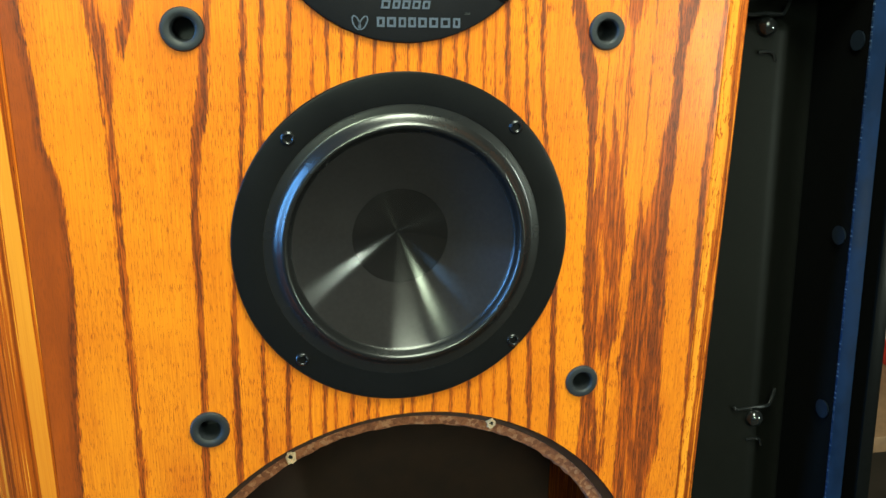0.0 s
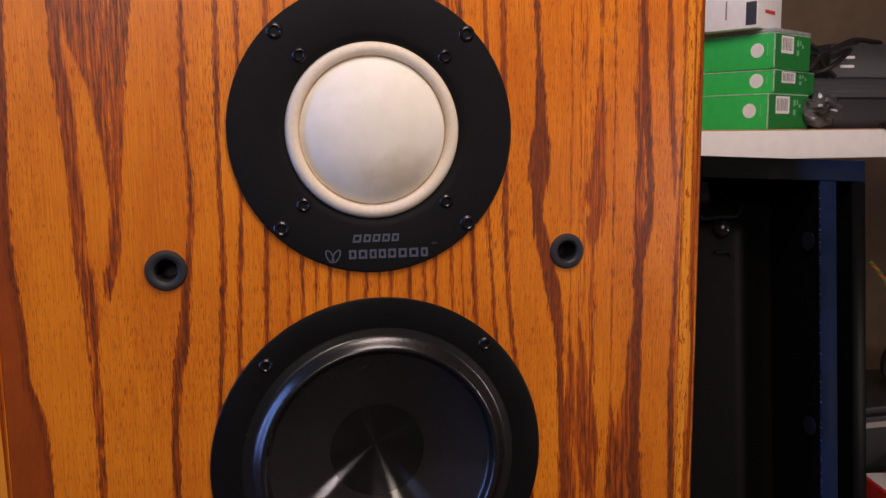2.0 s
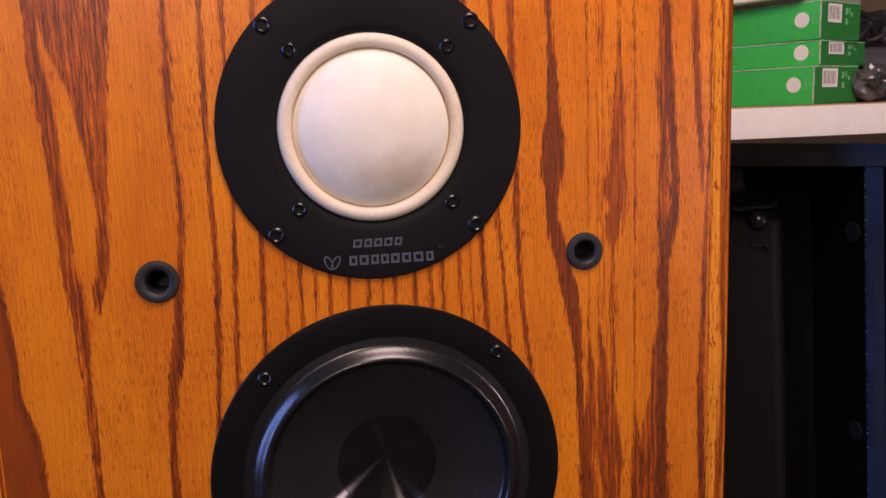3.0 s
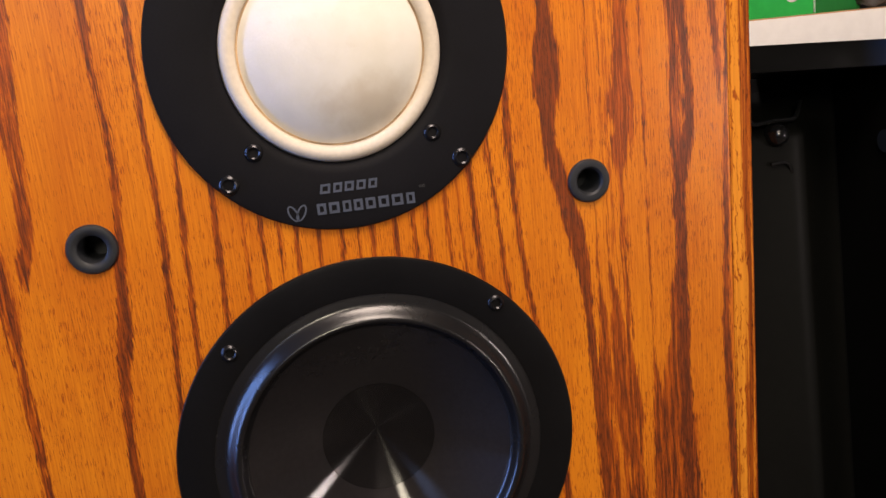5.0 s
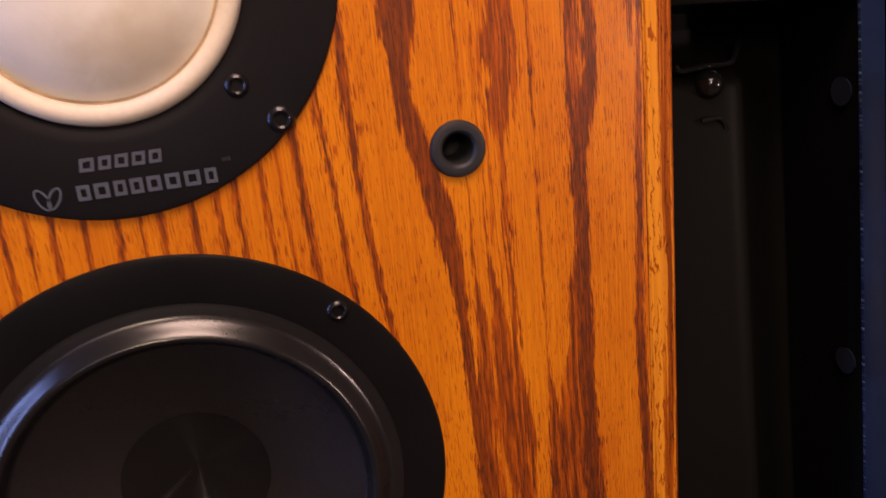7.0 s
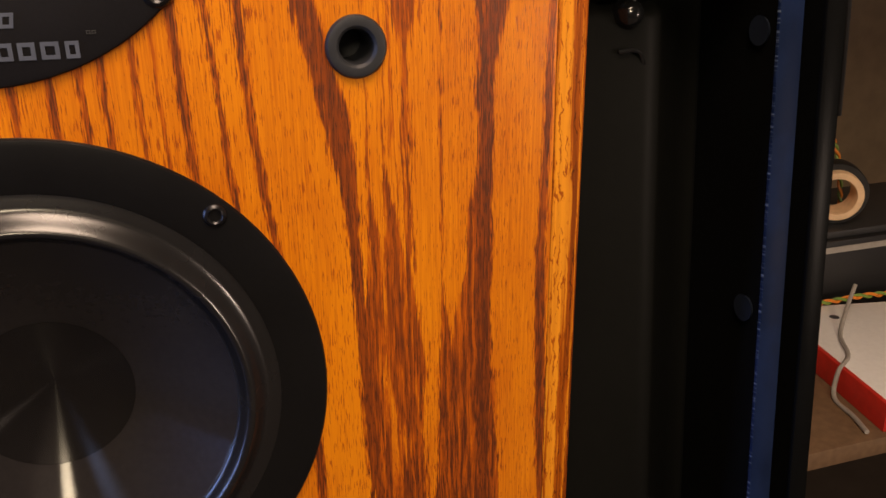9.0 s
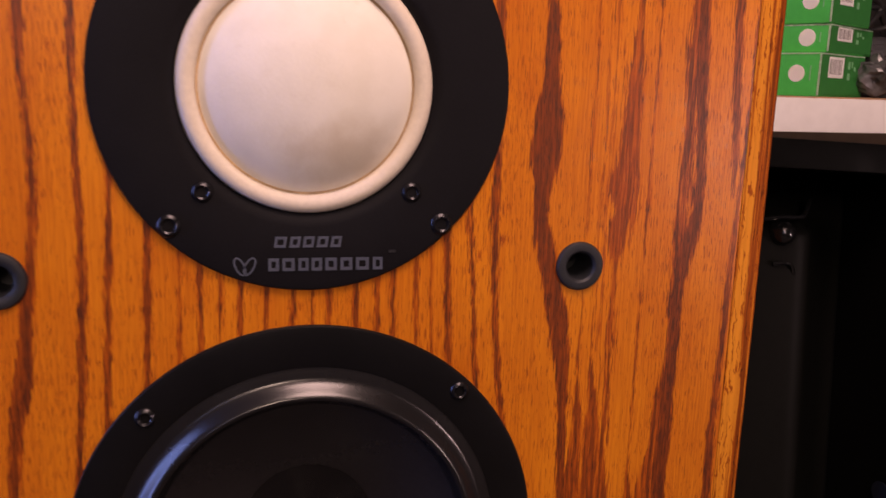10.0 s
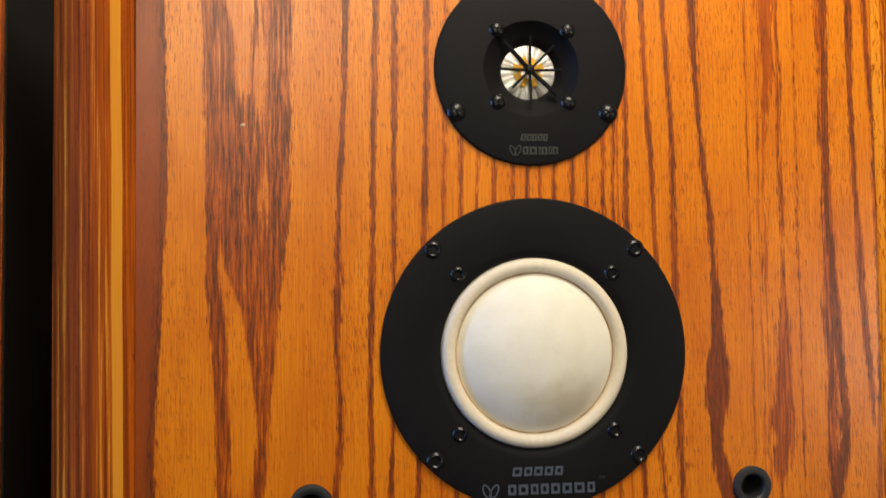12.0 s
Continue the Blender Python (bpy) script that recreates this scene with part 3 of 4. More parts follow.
def panel_with_holes(x0, x1, z0, z1, holes, depth):
    """A front panel at y = 0 with round holes; the holes' walls go back to depth."""
    bm = bmesh.new()
    def loop(points):
        vs = [bm.verts.new((x, 0.0, z)) for x, z in points]
        return vs, [bm.edges.new((vs[k], vs[(k + 1) % len(vs)])) for k in range(len(vs))]
    rim = [(x0, z0), (x1, z0), (x1, z1), (x0, z1)]
    edges = loop(rim)[1]
    walls = []
    for cx, cz, r in holes:
        n = 96 if r > 0.02 else 32
        vs, es = loop([(cx + r * math.cos(2 * math.pi * k / n), cz + r * math.sin(2 * math.pi * k / n)) for k in range(n)])
        edges += es
        walls.append(vs)
    bmesh.ops.triangle_fill(bm, use_beauty=True, use_dissolve=False, edges=edges, normal=(0, -1, 0))
    for vs in walls:
        back = [bm.verts.new((v.co.x, depth, v.co.z)) for v in vs]
        for k in range(len(vs)):
            j = (k + 1) % len(vs)
            bm.faces.new((vs[k], vs[j], back[j], back[k]))
    return bm


holes = [(*MID, 0.0745), (*DOMEZ, 0.050), (*EMIT, 0.028), (*WOOF, 0.1510)] + [(x, z, r - 0.0025) for x, z, r in SOCKETS]
part("front_panel", panel_with_holes(-0.1840, 0.1735, 0.03, TOP - 0.006, holes, 0.0075), VENEER, speaker, "oak veneer front with cathedral grain", 20)
strip = extrude_plan([(0.1737, 0.006), (0.1737, -0.0002), (RX - 0.003, -0.0002), (RX - 0.0010, 0.0008), (RX, 0.003), (RX, 0.006)], 0.03, TOP - 0.006)
part("edge_strip", strip, EDGE_PALE, speaker, "pale wavy-grained oak edging")
left = extrude_plan([*LEFT, (-0.2325, DEPTH), (-0.2200, DEPTH), (-0.2200, 0.040), (-0.2050, 0.022), (-0.1842, 0.018)], 0.03, TOP - 0.006)
part("side_panel", left, SIDE, speaker, "rounded oak side with narrow straight grain")
part("side_panel", box(RX - 0.018, RX, 0.0062, DEPTH, 0.03, TOP - 0.006, 0.0008), EDGE, speaker)
part("top_panel", box(-0.2325, RX, 0.0, DEPTH, TOP - 0.0058, TOP, 0.002), EDGE, speaker)
part("back_panel", box(-0.2195, RX - 0.0185, DEPTH - 0.016, DEPTH - 0.0005, 0.03, TOP - 0.007), LINING, speaker)
part("plinth", box(-0.2300, RX - 0.004, 0.006, DEPTH - 0.006, 0.0, 0.0298), HOLE, speaker)
# inner board with the chipped woofer cut-out
inner = bmesh.new()
lathe([(0.1512, 0.0072), (0.1448, 0.0075)], *WOOF, bm=inner)
part("woofer_rebate", inner, REBATE, speaker, "dark stained rebate round the woofer opening")
ring = lathe([(0.1448, 0.0076), (0.1440, 0.0092), (0.1382, 0.0100), (0.1370, 0.0120), (0.1372, 0.030)], *WOOF, segments=180)
rng = random.Random(5)
for v in ring.verts:
    if v.co.y > 0.0078:
        v.co += Vector((rng.uniform(-1, 1), rng.uniform(-0.6, 0.6), rng.uniform(-1, 1))) * 0.0007
part("woofer_cutout", ring, CHIP, speaker, "rough raw chipboard edge of the woofer opening", 0)
for a, r in ((118.5, 0.1435), (70.5, 0.1445)):
    cx, cz = WOOF[0] + r * math.cos(radians(a)), WOOF[1] + r * math.sin(radians(a))
    chip = lathe([(0.0011, 0.0090), (0.0012, 0.0062), (0.0022, 0.0060), (0.0030, 0.0082)], cx, cz, 14)
    for v in chip.verts:
        v.co += Vector((rng.uniform(-1, 1), 0.0, rng.uniform(-1, 1))) * 0.0006
        if v.co.z < cz - 0.0012:
            v.co.z -= 0.0022 if a > 90 else 0.0006
    torn = part("screw_hole", chip, TORN, speaker, "torn pale screw hole", 0)
    part("hole", lathe([(0.0, 0.0066), (0.0013, 0.0066)], cx, cz, 12), HOLE, torn)


def screw(place, radius, parent, proud, label=""):
    """A domed screw with a hexagonal socket; place is (x, z), its head stands proud of y = 0."""
    bm = lathe([(0.0, proud + 0.0012), (radius * 0.42, proud + 0.0012), (radius * 0.46, proud - 0.0006), (radius * 0.62, proud - 0.0011), (radius * 0.86, proud - 0.0006), (radius, proud + 0.0003), (radius, proud + 0.0030)], *place, segments=24)
    return part("screw", bm, SCREW, parent, label)


def cross_screw(place, radius, parent, proud):
    """A domed screw; a dark raised cross stands for its shaded recess."""
    head = part("screw", lathe([(0.0, proud - 0.0016), (radius * 0.45, proud - 0.0014), (radius * 0.80, proud - 0.0007), (radius, proud + 0.0004), (radius, proud + 0.0028)], *place, segments=24), SCREW, parent)
    bm = bmesh.new()
    for turn in (35, 125):
        bmesh.ops.create_cube(bm, size=1.0, matrix=Matrix.Translation((place[0], proud - 0.00135, place[1])) @ Matrix.Rotation(radians(turn), 4, "Y") @ Matrix.Diagonal((radius * 1.05, 0.0007, radius * 0.24, 1)))
    part("shade_cross", bm, HOLE, head, "", 0)
    return head


flake = lathe([(0.0, -0.0002), (0.0005, -0.0002), (0.0011, 0.0002)], -0.1362, 0.9905, 9)
for v in flake.verts:
    v.co += Vector((rng.uniform(-1, 1), 0.0, rng.uniform(-1, 1))) * 0.0006
part("nick", flake, TORN, speaker, "small pale nick in the veneer", 0)

# midbass driver
mid = part("midbass_driver", lathe([(0.0895, 0.0), (0.0895, -0.0012), (0.0890, -0.0019), (0.0874, -0.0022), (0.0745, -0.0024), (0.0735, -0.0022), (0.0730, 0.006)], *MID, segments=160), GLOSSY, speaker, "round glossy black driver flange")
part("surround", lathe([(0.0736, -0.0021), (0.0722, -0.0022), (0.0708, -0.0026), *roll(0.0702, 0.0598, -0.0026, 0.0050, 20)[1:], (0.0590, -0.0020)], *MID, segments=160), RUBBER, mid, "shiny black rubber roll surround")
part("cone", lathe([(0.0592, -0.0021), (0.0584, -0.0012), (0.0260, 0.0148)], *MID, segments=160), CONE, mid, "shiny black polymer cone")
part("dust_cap", lathe([(0.0263, 0.0144), (0.0258, 0.0146), (0.0, 0.0262)], *MID, segments=160), CAP, mid, "pointed inverted dust cap")
for k, a in enumerate((135.6, 46.6, -45.0, -134.0)):
    screw((0.0015 + 0.0835 * math.cos(radians(a + 1)), 0.7060 + 0.0835 * math.sin(radians(a + 1))), 0.0040, mid, -0.0023)

# dome driver
dome = part("dome_driver", lathe([(0.0734, 0.0), (0.0734, -0.0012), (0.0729, -0.0019), (0.0715, -0.0022), (0.0500, -0.0022), (0.0470, -0.0016), (0.0452, -0.0004), (0.0450, 0.006)], *DOMEZ, segments=160), FLANGE, speaker, "round matt black driver flange")
part("surround", lathe([(0.0450, 0.0005), *arc(0.0446, 0.0382, -0.0005, 0.0030, 12), (0.0378, 0.0012), (0.0372, 0.0008)], *DOMEZ, segments=128), ROLL, dome, "cream roll surround")
part("seam", lathe([(0.0384, 0.0004), (0.0380, -0.0003), (0.0373, -0.0002), (0.0370, 0.0006)], *DOMEZ, segments=96), GLUE, dome, "brown glue seam round the dome")
bowl = [(0.0376 * math.sin(radians(a)) / math.sin(radians(62)), -0.0120 + 0.0122 * (1 - math.cos(radians(a))) / (1 - math.cos(radians(62)))) for a in range(62, -1, -4)]
part("dome", lathe([*bowl[:-1], (0.0, -0.0120)], *DOMEZ, segments=128), DOME, dome, "pale cream fabric dome")
for a in (-1, 1):
    for b in (-1, 1):
        screw((a * 0.0371, 0.8832 + b * 0.0373), 0.0040, dome, -0.0022)
        screw((a * 0.0487, 0.8830 + b * 0.0490), 0.0045, dome, -0.0021)


def bars(name, x0, x1, zc, height, widths, material, parent, y, slant=0.0, gap=0.22):
    """Plain hollow bars, one for each character of a mark that is not lettered."""
    total, at = sum(widths), x0
    for w in widths:
        step = (x1 - x0) * w / total
        left, right, thick = at, at + step * (1 - gap), min(height * 0.24, step * 0.22)
        low, high = zc - height / 2, zc + height / 2
        bm = bmesh.new()
        for a, b, c, d in ((left, left + thick, low, high), (right - thick, right, low, high), (left + thick, right - thick, low, low + thick), (left + thick, right - thick, high - thick, high)):
            box(a, b, y - 0.0001, y + 0.0004, c, d, bm=bm)
        at += step
        for v in bm.verts:
            v.co.x += (v.co.z - zc) * slant
        part(name, bm, material, parent, smooth=0)


def emblem(cx, cz, s, material, parent, y):
    """Two slender loops crossing at the foot."""
    bm = bmesh.new()
    for tilt, dx in ((-24.0, -0.22), (28.0, 0.25)):
        c, q = math.cos(radians(tilt)), math.sin(radians(tilt))
        n, rings = 28, []
        for k in range(n):
            a = 2 * math.pi * k / n
            pair = []
            for f in (1.0, 0.62):
                px, pz = 0.26 * f * math.cos(a), 0.52 * (0.5 + f * 0.5) * math.sin(a)
                pair.append(bm.verts.new((cx + s * (dx + px * c + pz * q), y, cz + s * (-px * q + pz * c))))
            rings.append(pair)
        for k in range(n):
            a, b = rings[k], rings[(k + 1) % n]
            bm.faces.new((a[0], b[0], b[1], a[1]))
    return part("emblem", bm, material, parent, smooth=0)


bars("name_bar", -0.0125, 0.0125, 0.8278, 0.0040, (1.1, 0.95, 1.0, 1.0, 0.95), PRINT, dome, -0.0024, 0.16, 0.24)
bars("type_bar", -0.0148, 0.0278, 0.8195, 0.0047, (1.0, 1.15, 0.95, 1.0, 1.1, 1.15, 1.25, 0.95), PRINT, dome, -0.0024, 0.0, 0.24)
bars("mark_bar", 0.0290, 0.0318, 0.8240, 0.0010, (1.0, 1.0), PRINT_DIM, dome, -0.0024)
emblem(-0.0232, 0.8190, 0.0072, PRINT, dome, -0.0024)

# tweeter
tw = part("tweeter", lathe([(0.0466, 0.0), (0.0466, -0.0012), (0.0461, -0.0019), (0.0448, -0.0022), (0.0232, -0.0022), (0.0224, -0.0016), (0.0216, -0.0002), (0.0165, 0.0024), (0.0138, 0.0050), (0.0132, 0.0074)], *EMIT, segments=128), FLANGE, speaker, "round matt black tweeter flange with a flared cup")
part("diaphragm", lathe([(0.0133, 0.0062), (0.0100, 0.0056), (0.0, 0.0060)], *EMIT, segments=48), SILVER, tw, "silver foil diaphragm with amber film")
for k in range(8):
    a = radians(45 * k + 22.5)
    bm = bmesh.new()
    bmesh.ops.create_cube(bm, size=1.0, matrix=Matrix.Translation((EMIT[0] + 0.0056 * math.cos(a), 0.0050, EMIT[1] + 0.0056 * math.sin(a))) @ Matrix.Rotation(-a, 4, "Y") @ Matrix.Diagonal((0.0044 - 0.0012 * (k % 3 == 1), 0.0008, 0.0033 - 0.0008 * (k % 2), 1)))
    part("film_window", bm, AMBER, tw, "amber film" if k == 0 else "", 0)
for k, (a, reach) in enumerate(((0, 0.0150), (45, 0.0165), (90, 0.0160), (135, 0.0185), (180, 0.0165), (225, 0.0125), (270, 0.0170), (315, 0.0180))):
    q = radians(a)
    c, s = math.cos(q), math.sin(q)
    start, end = Vector((EMIT[0], 0.0012, EMIT[1])), Vector((EMIT[0] + reach * c, 0.0004 if reach < 0.016 else -0.0012, EMIT[1] + reach * s))
    part("guard_rib", tube([start, start.lerp(end, 0.5), end], 0.00105 if a in (135, 315) else 0.00062, 6), FLANGE, tw)
part("guard_hub", lathe([(0.0, -0.0016), (0.0016, -0.0012), (0.0022, 0.0006), (0.0020, 0.0030)], *EMIT, segments=20), GLOSSY, tw)
for a in (-1, 1):
    for b in (-1, 1):
        cross_screw((a * 0.0173 + 0.0003, 1.0195 + b * 0.0174), 0.0039, tw, -0.0022)
    cross_screw((a * 0.0368, 0.9972), 0.0046, tw, -0.0026)
bars("name_bar", -0.0060, 0.0073, 0.9853, 0.0032, (1.1, 0.95, 1.0, 1.0, 0.95), PRINT_DIM, tw, -0.0024, 0.16)
bars("type_bar", -0.0052, 0.0125, 0.9790, 0.0036, (1.0, 1.3, 0.5, 1.0, 0.6, 1.0), PRINT_DIM, tw, -0.0024)
emblem(-0.0090, 0.9790, 0.0052, PRINT_DIM, tw, -0.0024)

for x, z, r in SOCKETS:
    part("grille_socket", lathe([(r, 0.0), (r, -0.0008), (r * 0.94, -0.0017), (r * 0.84, -0.0020), (r * 0.66, -0.0018), (r * 0.57, -0.0010), (r * 0.52, 0.0020), (r * 0.50, 0.016), (0.0, 0.016)], x, z, 40), SOCKET, speaker, "round rubber grille socket")

# ---- twin cabinet ----
twin = thing("speaker_cabinet", "second oak speaker cabinet standing beside the loudspeaker", "loudspeaker", pose(-0.2805, 0.10, 0))
part("body", box(-0.40, -0.0012, 0.0, 0.21, 0.02, 1.16, 0.0006), EDGE, twin)
# the dark of the gap is put into this sheet's colour
part("side_panel", box(-0.0010, 0.0, 0.001, 0.21, 0.02, 1.16), HOLE, twin, "thin black sheet standing for the unlit gap beside the cabinet")
part("plinth", box(-0.395, -0.005, 0.006, 0.204, 0.0, 0.0198), HOLE, twin)

# ---- black tray ----
LEAN_BACK = 5.0
tray = thing("moulded_tray", "black moulded plastic tray leaning upright beside the loudspeaker", "plastic tray", pose(0, -0.0512, 0, -LEAN_BACK))
TL, TR, TT = 0.190, 0.3105, 0.8705
FALL = 0.045


def rim_piece(x0, x1, z0, z1, cap, label="", fall=0.0):
    """A wall of the tray; its front lip is a part of its own. fall: how steeply its top drops to the right."""
    wall, lip = box(x0, x1, 0.0018, 0.052, z0, z1), box(x0 - 0.0003, x1 + 0.0003, -0.0004, 0.0017, z0, z1, 0.0007)
    for bm in (wall, lip):
        for v in bm.verts:
            if v.co.z > z0 + 0.02 or fall:
                v.co.z -= (v.co.x - TL) * FALL
    part("wall", wall, TRAYBLACK, tray)
    part("lip", lip, cap, tray, label)


rim_piece(TL, TR, TT - 0.0130, TT, TRAYLIP, "scuffed black top lip with a painted-in blue reflection", 1.0)
rim_piece(0.2790, 0.2898, 0.0, TT - 0.0132, TRAYEDGE, "scuffed black divider lip with a painted-in blue reflection")
rim_piece(0.3015, TR, 0.0, TT - 0.0132, TRAYBLACK)
part("base", box(TL, TR, 0.0522, 0.056, 0.0, TT - 0.0065), TRAYBLACK, tray)


def ease(v, a, b):
    u = min(1.0, max(0.0, (v - a) / (b - a)))
    return u * u * (3 - 2 * u)


pad = bmesh.new()
xs = [0.1935 + 0.0840 * k / 48 for k in range(49)]
zs = [0.02 + 0.76 * k / 8 for k in range(8)] + [0.78 + (TT - 0.022 - 0.78) * k / 40 for k in range(41)]
sheet = [[pad.verts.new((x, 0.0516 - 0.0185 * (0.72 * ease(x, 0.194, 0.204) + 0.28 * ease(x, 0.190, 0.252)) * (1 - ease(x, 0.240, 0.278)) * (1 - ease(z, TT - 0.0480, TT - 0.0270)) * ease(z, 0.02, 0.06), z)) for z in zs] for x in xs]
for a, b in zip(sheet, sheet[1:]):
    for k in range(len(zs) - 1):
        pad.faces.new((a[k], b[k], b[k + 1], a[k + 1]))
part("moulded_pad", pad, PADGLOSS, tray, "raised glossy moulded pad with rounded flanks", 60)
for x, z in ((0.2320, 0.8245), (0.2440, 0.5700), (0.2460, 0.3200)):
    part("boss", lathe([(0.0, 0.0280), (0.0026, 0.0284), (0.0048, 0.0300), (0.0062, 0.0332), (0.0066, 0.037)], x, z, 28), GLINT, tray)
    part("ridge", tube(smooth_path([(x - 0.016, 0.0335, z + 0.0095), (x - 0.013, 0.0333, z + 0.0072), (x - 0.002, 0.0332, z + 0.0080), (x + 0.009, 0.0338, z + 0.0078), (x + 0.013, 0.0352, z + 0.0105), (x + 0.0185, 0.0400, z + 0.0165)], 6), 0.0013, 8), GLINT, tray)
    part("clip", tube(smooth_path([(x - 0.005, 0.0335, z - 0.0150), (x + 0.001, 0.0325, z - 0.0145), (x + 0.005, 0.0330, z - 0.0160), (x + 0.0075, 0.0345, z - 0.0205)], 5), 0.0011, 8), GLINT, tray)
for z in (0.8160, 0.6980, 0.5830, 0.4630):
    bm = bmesh.new()
    bmesh.ops.create_cone(bm, cap_ends=True, segments=28, radius1=0.0060, radius2=0.0052, depth=0.0016, matrix=Matrix.Translation((0.2783, 0.0105, z)) @ Matrix.Rotation(radians(90), 4, "Y"))
    part("plug", bm, PLUG, tray)

# ---- shelf and what stands on it ----
shelf = thing("shelf", "white-edged wooden shelf board behind the loudspeaker", "shelf")
part("board", box(-0.60, 1.60, 0.337, 0.72, 0.8540, 0.8830), PINE, shelf)
part("front_edge", box(-0.60, 1.60, 0.3320, 0.3368, 0.8532, 0.8818, 0.0008), WHITE, shelf, "white laminate front edge")
for x in (-0.55, 1.55):
    part("upright", box(x - 0.012, x + 0.012, 0.36, 0.70, 0.0, 0.8538), WHITE, shelf)


def carton(corner, z, turn, length, width, height, spot, group="stacked green cartons"):
    """A flat green carton with its corner towards the camera; its end carries a barcode label."""
    c = thing("carton", "flat green cardboard carton with a white round seal and barcode", "carton", pose(*corner, z, 0, 0, -turn), group)
    part("body", box(-length, 0.0, 0.0, width, 0.0, height, 0.0008), GREEN, c)
    part("end_face", box(0.0001, 0.0006, 0.001, width - 0.001, 0.001, height - 0.001), GREENDARK, c, "end face coloured a darker green")
    part("seam", box(-length + 0.002, -0.001, -0.0006, 0.0, height - 0.0014, height - 0.0004), WORN, c, "rubbed pale top edge")
    part("corner_edge", box(-0.0005, 0.0009, -0.0007, 0.0004, 0.001, height - 0.0004), WORN, c, "rubbed pale corner")
    part("end_seam", box(0.0004, 0.0009, 0.001, width - 0.002, height - 0.0014, height - 0.0004), WORN, c)
    part("seal", lathe([(0.0, -0.0005), (0.0072, -0.0005), (0.0074, 0.0)], -spot, height * 0.52, 32), PAPER, c, "white round seal")
    bar = bmesh.new()
    box(-spot * 0.42, -spot * 0.36, -0.0004, 0.0, height * 0.36, height * 0.70, bm=bar)
    part("small_print", bar, PALEGREEN, c)
    lab = part("barcode_label", box(0.0007, 0.0010, width * 0.17, width * 0.50, height * 0.44, height * 0.92), PAPER, c, "white barcode label")
    bm = bmesh.new()
    for k in range(9):
        y = width * (0.19 + 0.031 * k)
        box(0.0010, 0.0012, y, y + width * (0.012 + 0.006 * (k % 3 == 0)), height * 0.52, height * 0.86, bm=bm)
    part("bars", bm, GREYPRINT, lab)
    bm = bmesh.new()
    for k, (y, zz, w, hh) in enumerate(((0.60, 0.66, 0.05, 0.18), (0.68, 0.70, 0.03, 0.14), (0.60, 0.40, 0.06, 0.16), (0.74, 0.62, 0.04, 0.10))):
        box(0.0007, 0.0009, width * y, width * (y + w), height * zz, height * (zz + hh), bm=bm)
    part("small_print", bm, PALEGREEN, c)
    return c


carton((0.4515, 0.343), 0.8831, 60.0, 0.165, 0.092, 0.0372, 0.020)
carton((0.4590, 0.346), 0.9206, 58.0, 0.165, 0.100, 0.0240, 0.0185)
carton((0.4570, 0.344), 0.9449, 61.0, 0.165, 0.078, 0.0365, 0.0185)
sleeve = thing("flat_case", "thin silver plastic case lying on the cartons", "case", pose(0.4560, 0.345, 0.9817, 0, 0, -61.0))
part("body", box(-0.150, 0.001, 0.002, 0.080, 0.0, 0.0038, 0.001), SLEEVE, sleeve)
wbox = thing("small_box", "small white box with a dark picture and red print", "box", pose(0.4390, 0.348, 0.9858, 0, 0, -56.0))
part("body", box(-0.100, 0.0, 0.0, 0.060, 0.0, 0.0380, 0.0008), PAPER, wbox)
part("picture", box(-0.0120, -0.0010, -0.0005, 0.0, 0.003, 0.026), DARKPRINT, wbox)
part("picture", box(-0.0100, -0.0030, -0.0005, 0.0, 0.028, 0.034), GREYPRINT, wbox)
part("red_print", box(0.0001, 0.0005, 0.018, 0.042, 0.016, 0.0195), REDPRINT, wbox)
part("grey_print", box(-0.034, -0.0325, -0.0005, 0.0, 0.010, 0.029), GREYPRINT, wbox)

DOWN = pose(0, 0, -0.006)
device = thing("amplifier", "grey metal device with ribbed front on the shelf", "device", DOWN)
part("body", box(0.545, 0.90, 0.405, 0.66, 0.9240, 0.9460, 0.002), GREYMETAL, device)
part("top_cover", box(0.575, 0.90, 0.415, 0.66, 0.9462, 0.985, 0.003), GREYMETAL, device)
for k in range(3):
    part("rib", box(0.547, 0.90, 0.4035, 0.4048, 0.927 + 0.006 * k, 0.930 + 0.006 * k), GREYMETAL, device)
part("foot", box(0.56, 0.89, 0.43, 0.65, 0.8892, 0.9238), CABLE, device)
for k in range(2):
    part("socket_mark", box(0.588, 0.606, 0.4138, 0.4149, 0.958 + 0.010 * k, 0.961 + 0.010 * k), PAPER, device)
for pts_ in ([(0.50, 0.42, 0.9465), (0.52, 0.40, 0.968), (0.56, 0.40, 0.974), (0.60, 0.41, 0.988), (0.66, 0.44, 0.9890)], [(0.495, 0.43, 0.948), (0.515, 0.41, 0.956), (0.55, 0.402, 0.952), (0.575, 0.40, 0.964), (0.62, 0.43, 0.988)],
             [(0.502, 0.402, 0.9475), (0.508, 0.396, 0.966), (0.528, 0.394, 0.980), (0.548, 0.398, 0.972), (0.540, 0.400, 0.953), (0.560, 0.41, 0.9465)],
             [(0.512, 0.396, 0.947), (0.530, 0.392, 0.953), (0.545, 0.394, 0.966), (0.556, 0.400, 0.958), (0.572, 0.402, 0.9475)]):
    cable = thing("cable", "loose black cable on the grey device", "cable", DOWN)
    part("lead", tube(smooth_path(pts_, 8), 0.0028), CABLE, cable)
plugw = thing("cable_plug", "black cable plug lying on the cartons' side", "plug", DOWN)
part("body", box(0.498, 0.520, 0.405, 0.425, 0.9495, 0.962, 0.004), CABLE, plugw)
